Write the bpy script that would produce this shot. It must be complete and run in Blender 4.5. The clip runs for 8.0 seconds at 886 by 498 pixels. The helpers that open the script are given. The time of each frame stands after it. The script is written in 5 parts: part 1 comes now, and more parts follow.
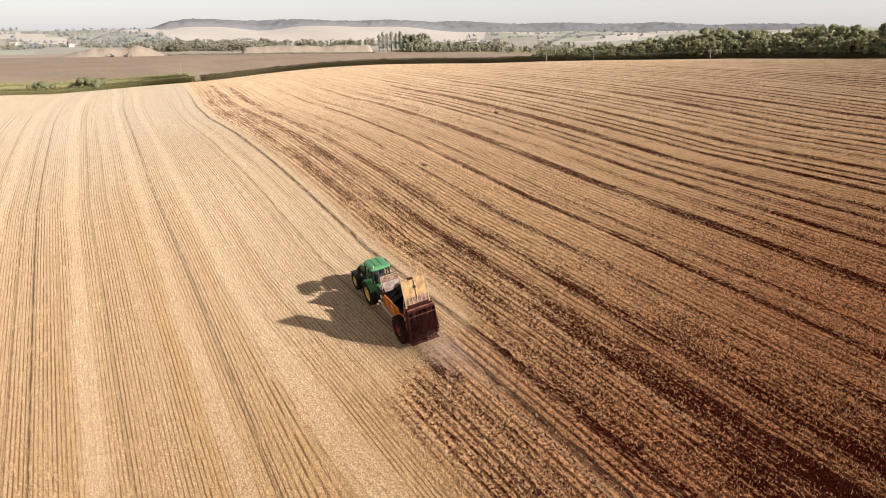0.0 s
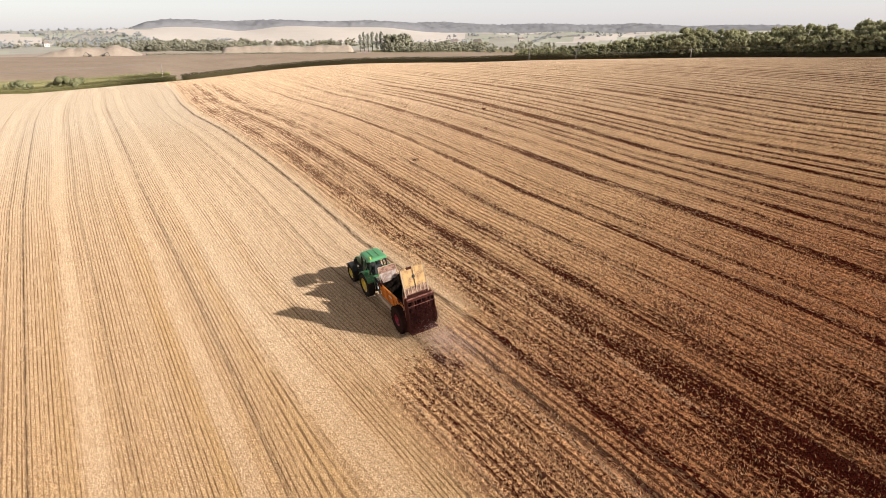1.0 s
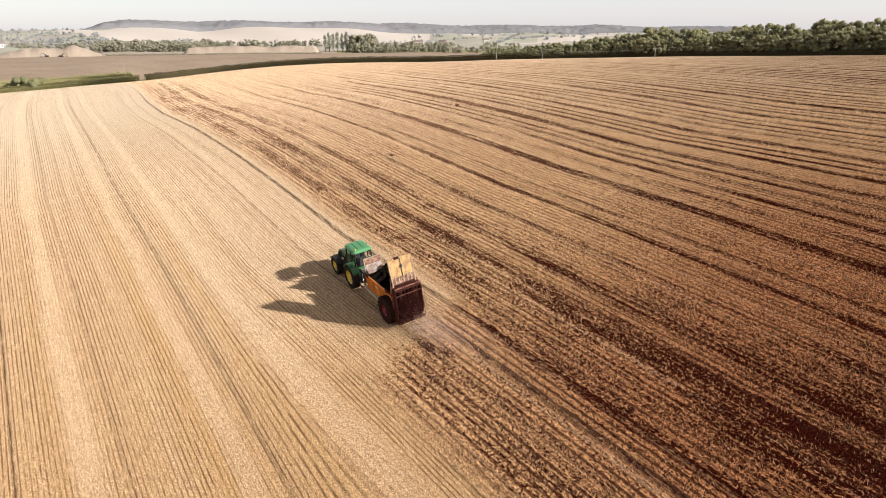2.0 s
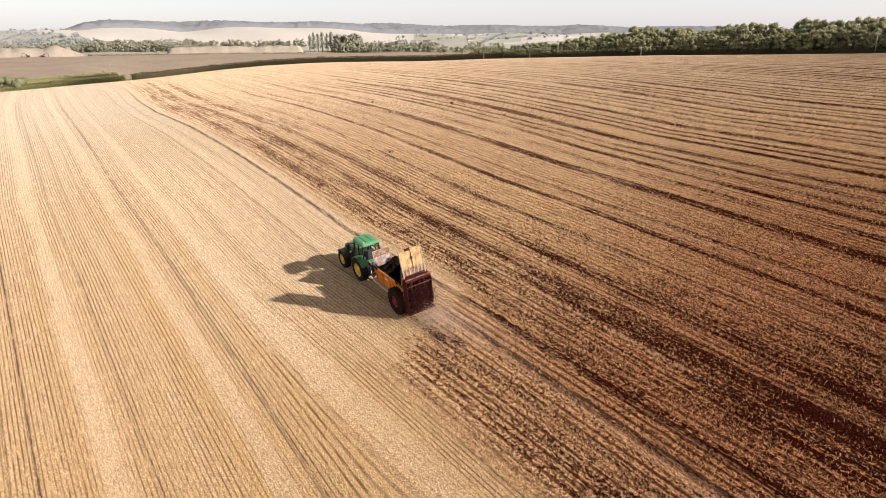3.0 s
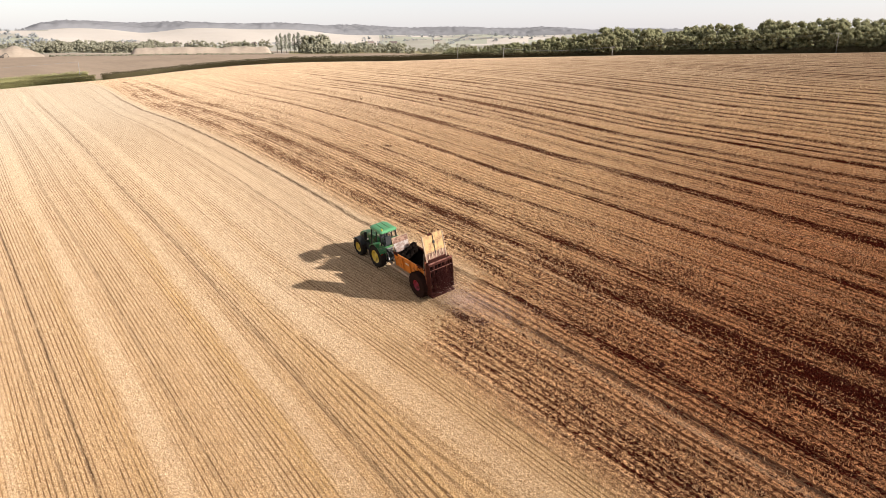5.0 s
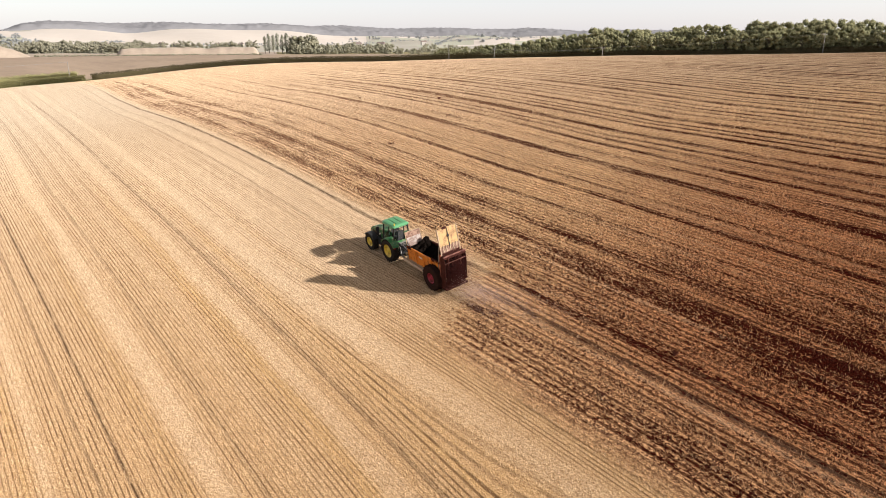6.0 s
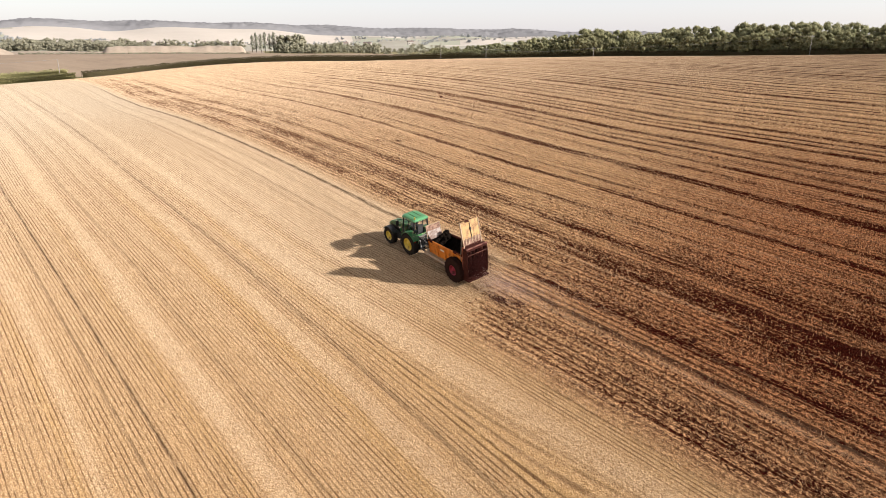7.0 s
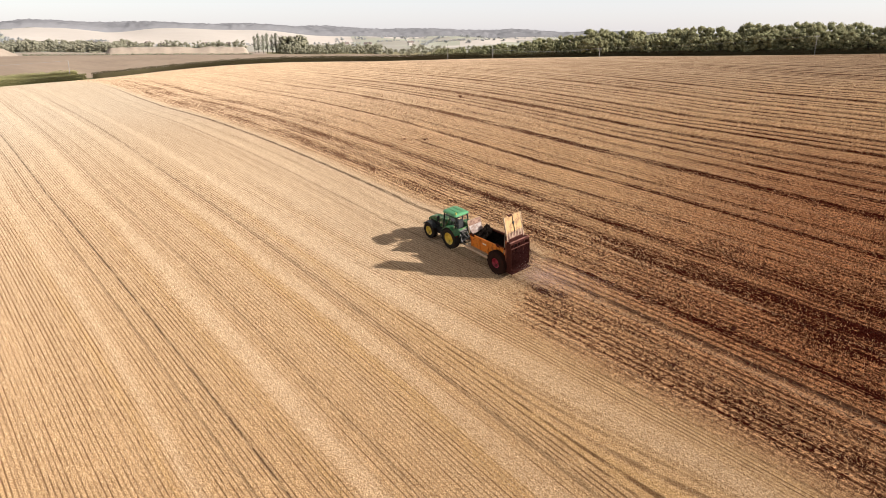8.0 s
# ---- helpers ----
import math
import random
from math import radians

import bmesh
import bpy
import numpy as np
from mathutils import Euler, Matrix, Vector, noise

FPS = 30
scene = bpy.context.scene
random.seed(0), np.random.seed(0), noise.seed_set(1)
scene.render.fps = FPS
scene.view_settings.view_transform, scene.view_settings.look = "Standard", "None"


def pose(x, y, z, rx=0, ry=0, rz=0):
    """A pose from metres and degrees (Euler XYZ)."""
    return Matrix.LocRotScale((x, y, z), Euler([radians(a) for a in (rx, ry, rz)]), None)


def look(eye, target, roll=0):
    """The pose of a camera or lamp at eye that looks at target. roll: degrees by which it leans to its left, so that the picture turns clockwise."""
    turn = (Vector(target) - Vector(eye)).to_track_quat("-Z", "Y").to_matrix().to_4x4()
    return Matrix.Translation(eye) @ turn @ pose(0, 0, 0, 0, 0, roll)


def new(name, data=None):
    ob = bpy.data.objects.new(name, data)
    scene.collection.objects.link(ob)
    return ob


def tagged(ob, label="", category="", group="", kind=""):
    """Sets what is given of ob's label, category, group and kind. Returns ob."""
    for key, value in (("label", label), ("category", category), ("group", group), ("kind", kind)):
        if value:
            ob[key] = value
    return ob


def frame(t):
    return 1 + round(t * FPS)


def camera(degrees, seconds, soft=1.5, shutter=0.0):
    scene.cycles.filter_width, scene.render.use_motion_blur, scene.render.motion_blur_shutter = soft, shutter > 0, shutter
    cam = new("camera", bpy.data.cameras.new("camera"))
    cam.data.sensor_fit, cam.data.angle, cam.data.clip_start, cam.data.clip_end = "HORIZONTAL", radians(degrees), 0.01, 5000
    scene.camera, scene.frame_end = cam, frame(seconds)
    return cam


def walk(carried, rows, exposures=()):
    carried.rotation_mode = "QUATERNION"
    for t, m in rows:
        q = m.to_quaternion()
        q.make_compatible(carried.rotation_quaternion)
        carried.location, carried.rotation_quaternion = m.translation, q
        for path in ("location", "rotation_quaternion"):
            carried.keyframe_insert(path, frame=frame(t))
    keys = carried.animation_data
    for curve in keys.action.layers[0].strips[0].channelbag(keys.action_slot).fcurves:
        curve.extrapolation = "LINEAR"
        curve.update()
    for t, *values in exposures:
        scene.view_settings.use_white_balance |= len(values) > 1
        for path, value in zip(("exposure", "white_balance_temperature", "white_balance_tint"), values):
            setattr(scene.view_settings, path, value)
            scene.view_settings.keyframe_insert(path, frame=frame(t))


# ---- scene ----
cam = camera(65.0, 8.0, soft=0.75)
PATH = [
    (0, -4.776, 4.0, 19.363, -17.341, -0.327, 6.92),
    (0.5, -5.394, 3.907, 18.952, -17.239, -0.219, 6.55),
    (1, -5.855, 3.446, 18.733, -17.259, -0.235, 5.299),
    (1.5, -6.416, 3.119, 18.404, -17.199, -0.199, 3.684),
    (3, -8.715, 1.733, 17.852, -17.142, -0.233, 1.033),
    (3.5, -9.646, 1.167, 17.727, -17.119, -0.185, 0.634),
    (4, -10.628, 0.707, 17.569, -17.121, -0.192, 0.024),
    (4.5, -11.57, 0.213, 17.399, -17.062, -0.129, -1.098),
    (6, -14.398, -1.144, 17.003, -16.902, -0.049, -3.105),
    (6.5, -15.666, -1.674, 16.89, -16.872, 0.123, -3.886),
    (7, -17.195, -2.346, 16.855, -16.876, 0.305, -4.398),
    (7.5, -18.99, -3.276, 16.919, -16.904, 0.284, -4.553),
    (8, -20.786, -4.033, 16.913, -16.847, 0.199, -4.689),
]
walk(cam, [(t, pose(x, y, z, 90 + p, -r, w)) for t, x, y, z, p, r, w in PATH], ((0.0, 0.64), (1.0, 0.69), (3.0, 0.79), (4.5, 0.84), (8.0, 0.83)))

# ---- light: low sun from the right and behind, hazy sky ----
SUN = Vector((9.2, -3.3, 4.45)).normalized()
world = bpy.data.worlds.new("sky")
scene.world = world
world.use_nodes = True
wn = world.node_tree.nodes
sky = wn.new("ShaderNodeTexSky")
sky.sky_type = "NISHITA"
sky.sun_disc = False
sky.sun_elevation = math.asin(SUN.z)
sky.sun_rotation = math.atan2(SUN.x, SUN.y)
sky.air_density, sky.dust_density, sky.ozone_density = 1.0, 1.0, 1.5
# white haze, thickest towards the horizon, thin and warm higher up
height = wn.new("ShaderNodeSeparateXYZ")
world.node_tree.links.new(wn.new("ShaderNodeTexCoord").outputs["Generated"], height.inputs[0])
thick = wn.new("ShaderNodeMapRange")
thick.interpolation_type = "SMOOTHSTEP"
thick.inputs[1].default_value, thick.inputs[2].default_value = 0.02, 0.5
world.node_tree.links.new(height.outputs[2], thick.inputs[0])
veil = wn.new("ShaderNodeMix")
veil.data_type = "RGBA"
veil.inputs[6].default_value = (6.6, 6.3, 7.15, 1)
veil.inputs[7].default_value = (3.4, 2.75, 1.9, 1)
world.node_tree.links.new(thick.outputs[0], veil.inputs[0])
haze = wn.new("ShaderNodeMix")
haze.data_type, haze.blend_type = "RGBA", "ADD"
haze.inputs[0].default_value = 1.0
world.node_tree.links.new(sky.outputs[0], haze.inputs[6])
world.node_tree.links.new(veil.outputs[2], haze.inputs[7])
world.node_tree.links.new(haze.outputs[2], wn["Background"].inputs[0])
wn["Background"].inputs[1].default_value = 0.047
sun_data = bpy.data.lights.new("sun", "SUN")
sun_data.energy, sun_data.angle, sun_data.color = 5.0, radians(1.4), (1.0, 0.955, 0.915)
sun = new("sun", sun_data)
sun.matrix_world = look((60, -40, 60), Vector((60, -40, 60)) - SUN)

# ---- materials ----
class Nodes:
    """A short way to write node materials."""

    def __init__(self, name):
        self.m = bpy.data.materials.new(name)
        self.m.use_nodes = True
        self.t = self.m.node_tree
        self.b = self.t.nodes["Principled BSDF"]

    def add(self, kind, **put):
        n = self.t.nodes.new("ShaderNode" + kind)
        if "operation" in put:
            n.operation = put["operation"]
        if "use_clamp" in put:
            n.use_clamp = put["use_clamp"]
        if "data_type" in put:
            n.data_type = put["data_type"]
        if "blend_type" in put:
            n.blend_type = put["blend_type"]
        if "interpolation_type" in put:
            n.interpolation_type = put["interpolation_type"]
        return n

    def put(self, sock, v):
        if isinstance(v, bpy.types.NodeSocket):
            self.t.links.new(v, sock)
        else:
            sock.default_value = v

    def math(self, op, a, b=0.0, c=0.0, clamp=False):
        n = self.add("Math", operation=op, use_clamp=clamp)
        for i, v in enumerate((a, b, c)):
            self.put(n.inputs[i], v)
        return n.outputs[0]

    def mix(self, f, a, b, blend="MIX"):
        n = self.add("Mix", data_type="RGBA", blend_type=blend)
        self.put(n.inputs[0], f)
        self.put(n.inputs[6], a if isinstance(a, bpy.types.NodeSocket) else (*a, 1))
        self.put(n.inputs[7], b if isinstance(b, bpy.types.NodeSocket) else (*b, 1))
        return n.outputs[2]

    def coords(self):
        return self.add("TexCoord").outputs["Object"]

    def mapped(self, vec, scale=(1, 1, 1), rot=0.0, loc=(0, 0, 0)):
        n = self.add("Mapping")
        self.put(n.inputs[0], vec)
        n.inputs["Location"].default_value, n.inputs["Scale"].default_value = loc, scale
        n.inputs["Rotation"].default_value = (0, 0, rot)
        return n.outputs[0]

    def noise(self, vec, scale, detail=3.0, rough=0.55):
        n = self.add("TexNoise")
        self.put(n.inputs["Vector"], vec)
        n.inputs["Scale"].default_value, n.inputs["Detail"].default_value, n.inputs["Roughness"].default_value = scale, detail, rough
        return n.outputs[0]

    def ramp(self, f, stops, mode="LINEAR"):
        n = self.add("ValToRGB")
        n.color_ramp.interpolation = mode
        e = n.color_ramp.elements
        while len(e) < len(stops):
            e.new(0.5)
        for s, (p, c) in zip(e, stops):
            s.position = p
            s.color = (*c, 1) if isinstance(c, tuple) else (c, c, c, 1)
        self.put(n.inputs[0], f)
        return n.outputs[0]

    def step(self, v, a, b):
        n = self.add("MapRange", interpolation_type="SMOOTHSTEP")
        self.put(n.inputs[0], v)
        n.inputs[1].default_value, n.inputs[2].default_value = a, b
        return n.outputs[0]

    def bump(self, h, strength=0.5, dist=0.05):
        n = self.add("Bump")
        n.inputs["Strength"].default_value, n.inputs["Distance"].default_value = strength, dist
        self.put(n.inputs["Height"], h)
        self.put(self.b.inputs["Normal"], n.outputs[0])

    def base(self, c, rough=0.6, metal=0.0):
        self.put(self.b.inputs["Base Color"], c if isinstance(c, bpy.types.NodeSocket) else (*c, 1))
        self.put(self.b.inputs["Roughness"], rough)
        self.b.inputs["Metallic"].default_value = metal
        return self


def painted(name, color, dirt=(0.09, 0.045, 0.028), amount=0.5, rough=0.4, metal=0.0, scale=3.0):
    """Paint with splashed dirt at two scales and fine scuffs."""
    n = Nodes(name)
    c = n.coords()
    big, fine = n.noise(c, scale, 4, 0.6), n.noise(c, scale * 9, 3)
    f = n.math("MULTIPLY", n.step(big, 0.62 - amount * 0.3, 0.82 - amount * 0.3), n.step(fine, 0.3, 0.6))
    n.base(n.mix(f, n.mix(fine, [v * 0.85 for v in color], [min(v * 1.1, 1) for v in color]), dirt), n.math("MULTIPLY_ADD", f, 0.4, rough), metal)
    n.bump(fine, 0.15, 0.01)
    return n.m


def plain(name, a, b, rough=0.8, scale=4.0, bump=0.4, metal=0.0, dist=0.02, gloss=0.25):
    n = Nodes(name)
    c = n.coords()
    big, fine = n.noise(c, scale, 4, 0.6), n.noise(c, scale * 8, 3)
    n.base(n.mix(n.math("MULTIPLY_ADD", fine, 0.6, n.math("MULTIPLY_ADD", big, 0.9, -0.25), clamp=True), a, b), rough, metal)
    n.b.inputs["Specular IOR Level"].default_value = gloss
    n.bump(fine, bump, dist)
    return n.m


def leafy(name, a, b, c, dapple=0.35):
    """Leaves: each clump a shade of its own, with light coming through."""
    n = Nodes(name)
    g = n.add("NewGeometry").outputs["Random Per Island"]
    o = n.add("ObjectInfo").outputs["Random"]
    col = n.mix(g, a, b)
    col = n.mix(n.math("MULTIPLY", o, 0.55), col, c)
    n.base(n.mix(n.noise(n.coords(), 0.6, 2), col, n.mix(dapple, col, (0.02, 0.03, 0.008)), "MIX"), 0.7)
    n.b.inputs["Specular IOR Level"].default_value = 0.15
    # light that comes through the leaves
    thru, mixed = n.add("BsdfTranslucent"), n.add("MixShader")
    n.put(thru.inputs[0], col)
    mixed.inputs[0].default_value = 0.42
    n.put(mixed.inputs[1], n.b.outputs[0])
    n.put(mixed.inputs[2], thru.outputs[0])
    n.put(n.t.nodes["Material Output"].inputs[0], mixed.outputs[0])
    return n.m


def canopy(name, a, b, scale=0.5, relief=0.6):
    """Closed foliage: every crown a shade of its own, mottled and rough."""
    n = Nodes(name)
    g = n.add("NewGeometry").outputs["Random Per Island"]
    c = n.add("NewGeometry").outputs["Position"]
    big, fine = n.noise(c, scale, 3, 0.6), n.noise(c, scale * 4.5, 3, 0.7)
    n.base(n.mix(n.math("MULTIPLY_ADD", n.step(fine, 0.3, 0.7), 0.45, n.math("MULTIPLY_ADD", g, 0.45, n.math("MULTIPLY", big, 0.2)), clamp=True), a, b), 0.9)
    n.b.inputs["Specular IOR Level"].default_value = 0.1
    n.bump(fine, relief, 0.5)
    return n.m


ROW = radians(34.5)  # the rows run 34.5 degrees to the left of +y


def field_material(name, tuft=False):
    """Stubble in drilled rows, straw swaths, wheel ruts and strips of spread manure. u runs across the rows, v along them, in metres."""
    n = Nodes(name)
    geo = n.add("NewGeometry").outputs["Position"]
    q = n.mapped(geo, (1, 1, 1), -ROW)
    sep = n.add("SeparateXYZ")
    n.put(sep.inputs[0], q)
    u0 = n.math("ADD", sep.outputs[0], U_SHIFT)
    v = n.math("ADD", sep.outputs[1], V_SHIFT)

    def along(a, b, shift=0.0):
        """Coordinates stretched along the rows: a across, b along."""
        c = n.add("CombineXYZ")
        n.put(c.inputs[0], n.math("MULTIPLY_ADD", u, a, shift))
        n.put(c.inputs[1], n.math("MULTIPLY", v, b))
        return c.outputs[0]

    def profile(at, lo, hi, stops):
        """A value by place across the rows, from (metres, amount) pairs."""
        return n.ramp(n.math("DIVIDE", n.math("SUBTRACT", at, lo), hi - lo, clamp=True), [((p - lo) / (hi - lo), c) for p, c in stops])

    # the rows bend to the left over the brow, and draw apart towards the near end
    bend = n.math("MULTIPLY", profile(v, 0.0, 200.0, [(p, c / 10) for p, c in BEND]), 10.0)
    dip = n.math("MULTIPLY", profile(v, 0.0, 200.0, [(p, c / 10) for p, c in DIP]), 10.0)
    fan = n.math("MULTIPLY", n.math("MAXIMUM", n.math("SUBTRACT", 10.0, v), 0.0), n.math("MULTIPLY_ADD", n.step(u0, 30.0, 50.0), 0.1, n.math("MULTIPLY", n.step(u0, -9.0, -4.0), 0.08)))
    u = n.math("SUBTRACT", n.math("MULTIPLY_ADD", dip, n.step(u0, -10.0, 3.0), u0), n.math("ADD", bend, fan))
    fine = n.noise(geo, 2.2, 4, 0.65)
    grain = n.noise(geo, 9.0, 3, 0.7)
    # fine mottle that carries the painted shade between stalks
    chaff = n.step(n.noise(n.mapped(q, (26.0, 15.0, 1)), 1.0, 2, 0.8), 0.36, 0.62)
    slow = n.noise(along(0.5, 0.06), 1.0, 3)
    streak = n.noise(along(3.4, 0.05), 1.0, 4, 0.65)
    dash = n.noise(along(4.2, 0.55), 1.0, 3, 0.65)
    uw = n.math("ADD", u, n.math("MULTIPLY_ADD", slow, 0.7, n.math("MULTIPLY_ADD", fine, 0.5, -0.6)))
    behind = n.step(n.math("ADD", v, n.math("MULTIPLY_ADD", fine, 8.0, -4.0)), -3.5, -10.0)
    near_end = n.step(v, -12.0, -32.0)
    # manure: fresh strips behind the spreader, those of earlier rounds, and many narrow ones further over
    new_strip = profile(uw, -6.0, 34.0, NEW_STRIPS)
    old_strip = profile(uw, -6.0, 34.0, OLD_STRIPS)
    young = n.mix(behind, old_strip, new_strip)
    lilt = n.math("MULTIPLY", n.math("SINE", n.math("MULTIPLY", u, 0.71)), 1.8)
    sway = n.math("MULTIPLY", n.math("SINE", n.math("MULTIPLY_ADD", v, 0.045, u)), 0.6)
    bands = n.math("SINE", n.math("ADD", n.math("MULTIPLY_ADD", u, 3.0, lilt), sway))
    wide = n.step(n.noise(along(0.13, 0.012), 1.0, 1), 0.3, 0.65)
    far = n.math("MULTIPLY", n.step(n.math("MULTIPLY_ADD", fine, 0.8, n.math("MULTIPLY", bands, -1.0)), 0.2, 1.3), n.math("MULTIPLY_ADD", wide, 0.4, 0.7))
    cover = n.mix(n.step(u, 29.0, 33.0), young, far)
    patchy = n.step(n.noise(along(0.5, 0.14), 1.0, 3, 0.6), 0.3, 0.66)
    cover = n.math("MULTIPLY", cover, n.math("MULTIPLY_ADD", patchy, 0.5, 0.72))
    spread_side = n.step(n.math("MULTIPLY_ADD", behind, 9.5, uw), 4.4, 7.0)
    cover = n.math("ADD", cover, n.math("MULTIPLY", n.math("MULTIPLY", near_end, n.math("MULTIPLY", n.step(u, 55.0, 28.0), n.step(u, 2.0, 13.0))), NEAR_MORE))
    # strips painted thinner with distance to stand for haze
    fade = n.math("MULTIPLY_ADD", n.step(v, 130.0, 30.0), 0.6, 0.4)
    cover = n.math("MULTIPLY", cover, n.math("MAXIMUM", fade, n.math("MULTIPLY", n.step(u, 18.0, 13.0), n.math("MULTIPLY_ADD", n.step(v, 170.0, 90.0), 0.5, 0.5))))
    # it lies in broken lines and scattered bits: the thicker the strip, the less straw shows between them
    speck = n.noise(n.mapped(q, (7.0, 4.5, 1)), 1.0, 2, 0.75)
    coarse = n.noise(n.mapped(q, (4.6, 0.5, 1)), 1.0, 3, 0.75)
    speck = n.mix(n.math("MULTIPLY", n.step(v, 5.0, 70.0), 0.75), speck, coarse)
    bits = n.math("MULTIPLY_ADD", streak, 0.7, n.math("MULTIPLY_ADD", cover, COVER_GAIN, n.math("MULTIPLY_ADD", dash, 0.4, n.math("MULTIPLY", speck, 1.1))))
    cover = n.math("MULTIPLY", n.mix(n.step(v, 10.0, 80.0), n.step(bits, 1.30, 1.40), n.math("MULTIPLY", n.step(bits, 1.22, 1.46), 0.85)), spread_side)
    # straw: pale and dun stalks, paled towards the brow with painted haze
    straw = n.mix(n.math("MULTIPLY_ADD", n.step(grain, 0.34, 0.66), 0.75, n.math("MULTIPLY_ADD", fine, 0.6, -0.18), clamp=True), STRAW_DARK, STRAW_LIGHT)
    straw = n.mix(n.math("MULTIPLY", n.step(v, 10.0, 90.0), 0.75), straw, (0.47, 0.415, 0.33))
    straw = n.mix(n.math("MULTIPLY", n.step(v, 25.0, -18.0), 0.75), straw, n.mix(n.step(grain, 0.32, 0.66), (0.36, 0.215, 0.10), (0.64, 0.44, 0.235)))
    clean = n.math("SUBTRACT", 1.0, spread_side)
    # brightness lift painted into clean straw on the shoulder of the slope
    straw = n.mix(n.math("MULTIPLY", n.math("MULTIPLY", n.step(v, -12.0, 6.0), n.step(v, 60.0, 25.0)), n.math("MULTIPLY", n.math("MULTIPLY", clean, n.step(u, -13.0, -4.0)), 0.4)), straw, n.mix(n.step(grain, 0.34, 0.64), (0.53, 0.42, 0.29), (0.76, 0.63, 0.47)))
    # the combine's passes: pale swaths of chaff, yellower rows beside them
    swath = n.math("MULTIPLY", profile(n.math("MULTIPLY_ADD", slow, 0.5, uw), -30.0, 10.0, SWATHS), n.math("MULTIPLY_ADD", n.step(fine, 0.25, 0.6), 0.4, 0.6))
    pale_line = n.math("MULTIPLY", n.step(n.noise(along(1.8, 0.007, 40.0), 1.0, 2.0, 0.6), 0.57, 0.63), n.math("MULTIPLY", spread_side, 0.65))
    olive = n.math("MULTIPLY", profile(uw, -30.0, 10.0, OLIVE), n.math("MULTIPLY", n.step(streak, 0.32, 0.6), n.math("MULTIPLY", n.step(v, 45.0, 5.0), 0.7)))
    straw = n.mix(olive, straw, (0.52, 0.335, 0.13))
    # rusty where manure has stained it, most in the fresh strips
    fresh = n.math("MULTIPLY", n.step(n.math("MULTIPLY_ADD", u, -0.25, v), 1.0, -26.0), n.step(u, 60.0, 25.0))
    stain = n.math("MULTIPLY", spread_side, n.math("MULTIPLY", fresh, n.math("MULTIPLY_ADD", n.step(u, -2.0, 6.0), 0.45, 0.4)))
    tan = n.math("MULTIPLY", n.math("SUBTRACT", spread_side, stain), 0.6)
    straw = n.mix(tan, straw, n.mix(n.step(grain, 0.3, 0.62), TAN_DARK, TAN_LIGHT))
    straw = n.mix(stain, straw, n.mix(n.step(grain, 0.32, 0.66), RUST_DARK, RUST_LIGHT))
    # spread side paled with distance too, haze put into the straw colour
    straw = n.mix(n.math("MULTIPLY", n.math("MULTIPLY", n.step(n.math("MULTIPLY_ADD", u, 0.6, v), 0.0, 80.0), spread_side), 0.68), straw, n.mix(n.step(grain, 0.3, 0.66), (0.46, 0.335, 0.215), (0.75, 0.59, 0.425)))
    # hollows between the clumps of stalks: soil and shade painted dark
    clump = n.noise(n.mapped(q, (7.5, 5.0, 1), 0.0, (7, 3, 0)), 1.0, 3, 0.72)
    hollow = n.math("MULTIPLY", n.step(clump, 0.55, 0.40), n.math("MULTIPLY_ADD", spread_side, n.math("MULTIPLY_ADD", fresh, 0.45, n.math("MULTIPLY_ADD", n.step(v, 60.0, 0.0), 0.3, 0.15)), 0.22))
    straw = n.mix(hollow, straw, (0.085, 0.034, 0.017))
    pale = n.math("MAXIMUM", n.math("MULTIPLY", swath, clean), pale_line)
    straw = n.mix(n.math("MULTIPLY", pale, n.math("SUBTRACT", n.math("MULTIPLY_ADD", n.step(v, 60.0, 0.0), 0.25, 0.22), n.math("MULTIPLY", n.step(v, -4.0, -20.0), 0.15))), straw, n.mix(n.step(grain, 0.34, 0.64), (0.42, 0.315, 0.20), (0.70, 0.56, 0.41)))
    # drilled rows: the soil between them shows in broken groups of lines
    rows = n.math("SINE", n.math("MULTIPLY", n.math("MULTIPLY_ADD", slow, 0.08, u), 2 * math.pi / ROW_STEP))
    # on the spread side the stubble stands in double rows
    double = n.math("COSINE", n.math("MULTIPLY", n.math("ADD", n.math("MULTIPLY_ADD", slow, 0.08, u), 34.0), math.pi / ROW_STEP))
    group = n.step(n.noise(along(1.25, 0.028, 17.0), 1.0, 2.0, 0.6), 0.36, 0.58)
    gap = n.math("MULTIPLY", n.mix(spread_side, n.step(rows, -0.1, -0.85), n.step(double, 0.0, -0.7)), n.step(n.math("MULTIPLY_ADD", dash, 0.75, n.math("MULTIPLY_ADD", streak, 0.35, n.math("MULTIPLY", spread_side, 0.06))), 0.40, 0.58))
    gap = n.math("MULTIPLY", n.math("MULTIPLY", gap, n.math("MULTIPLY_ADD", n.step(v, 110.0, 20.0), 0.75, 0.25)), n.math("MULTIPLY_ADD", pale, -0.9, 1.0))
    gap = n.math("MULTIPLY", gap, n.math("MULTIPLY_ADD", group, 0.5, 0.5))
    straw = n.mix(n.math("MULTIPLY", gap, 0.9), straw, n.mix(spread_side, (0.15, 0.083, 0.041), n.mix(fresh, (0.12, 0.058, 0.028), (0.06, 0.022, 0.011))))
    # trodden lines that run far along the rows, with shade painted in
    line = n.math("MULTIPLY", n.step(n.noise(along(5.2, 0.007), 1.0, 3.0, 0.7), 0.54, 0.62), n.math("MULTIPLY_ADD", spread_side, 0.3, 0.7))
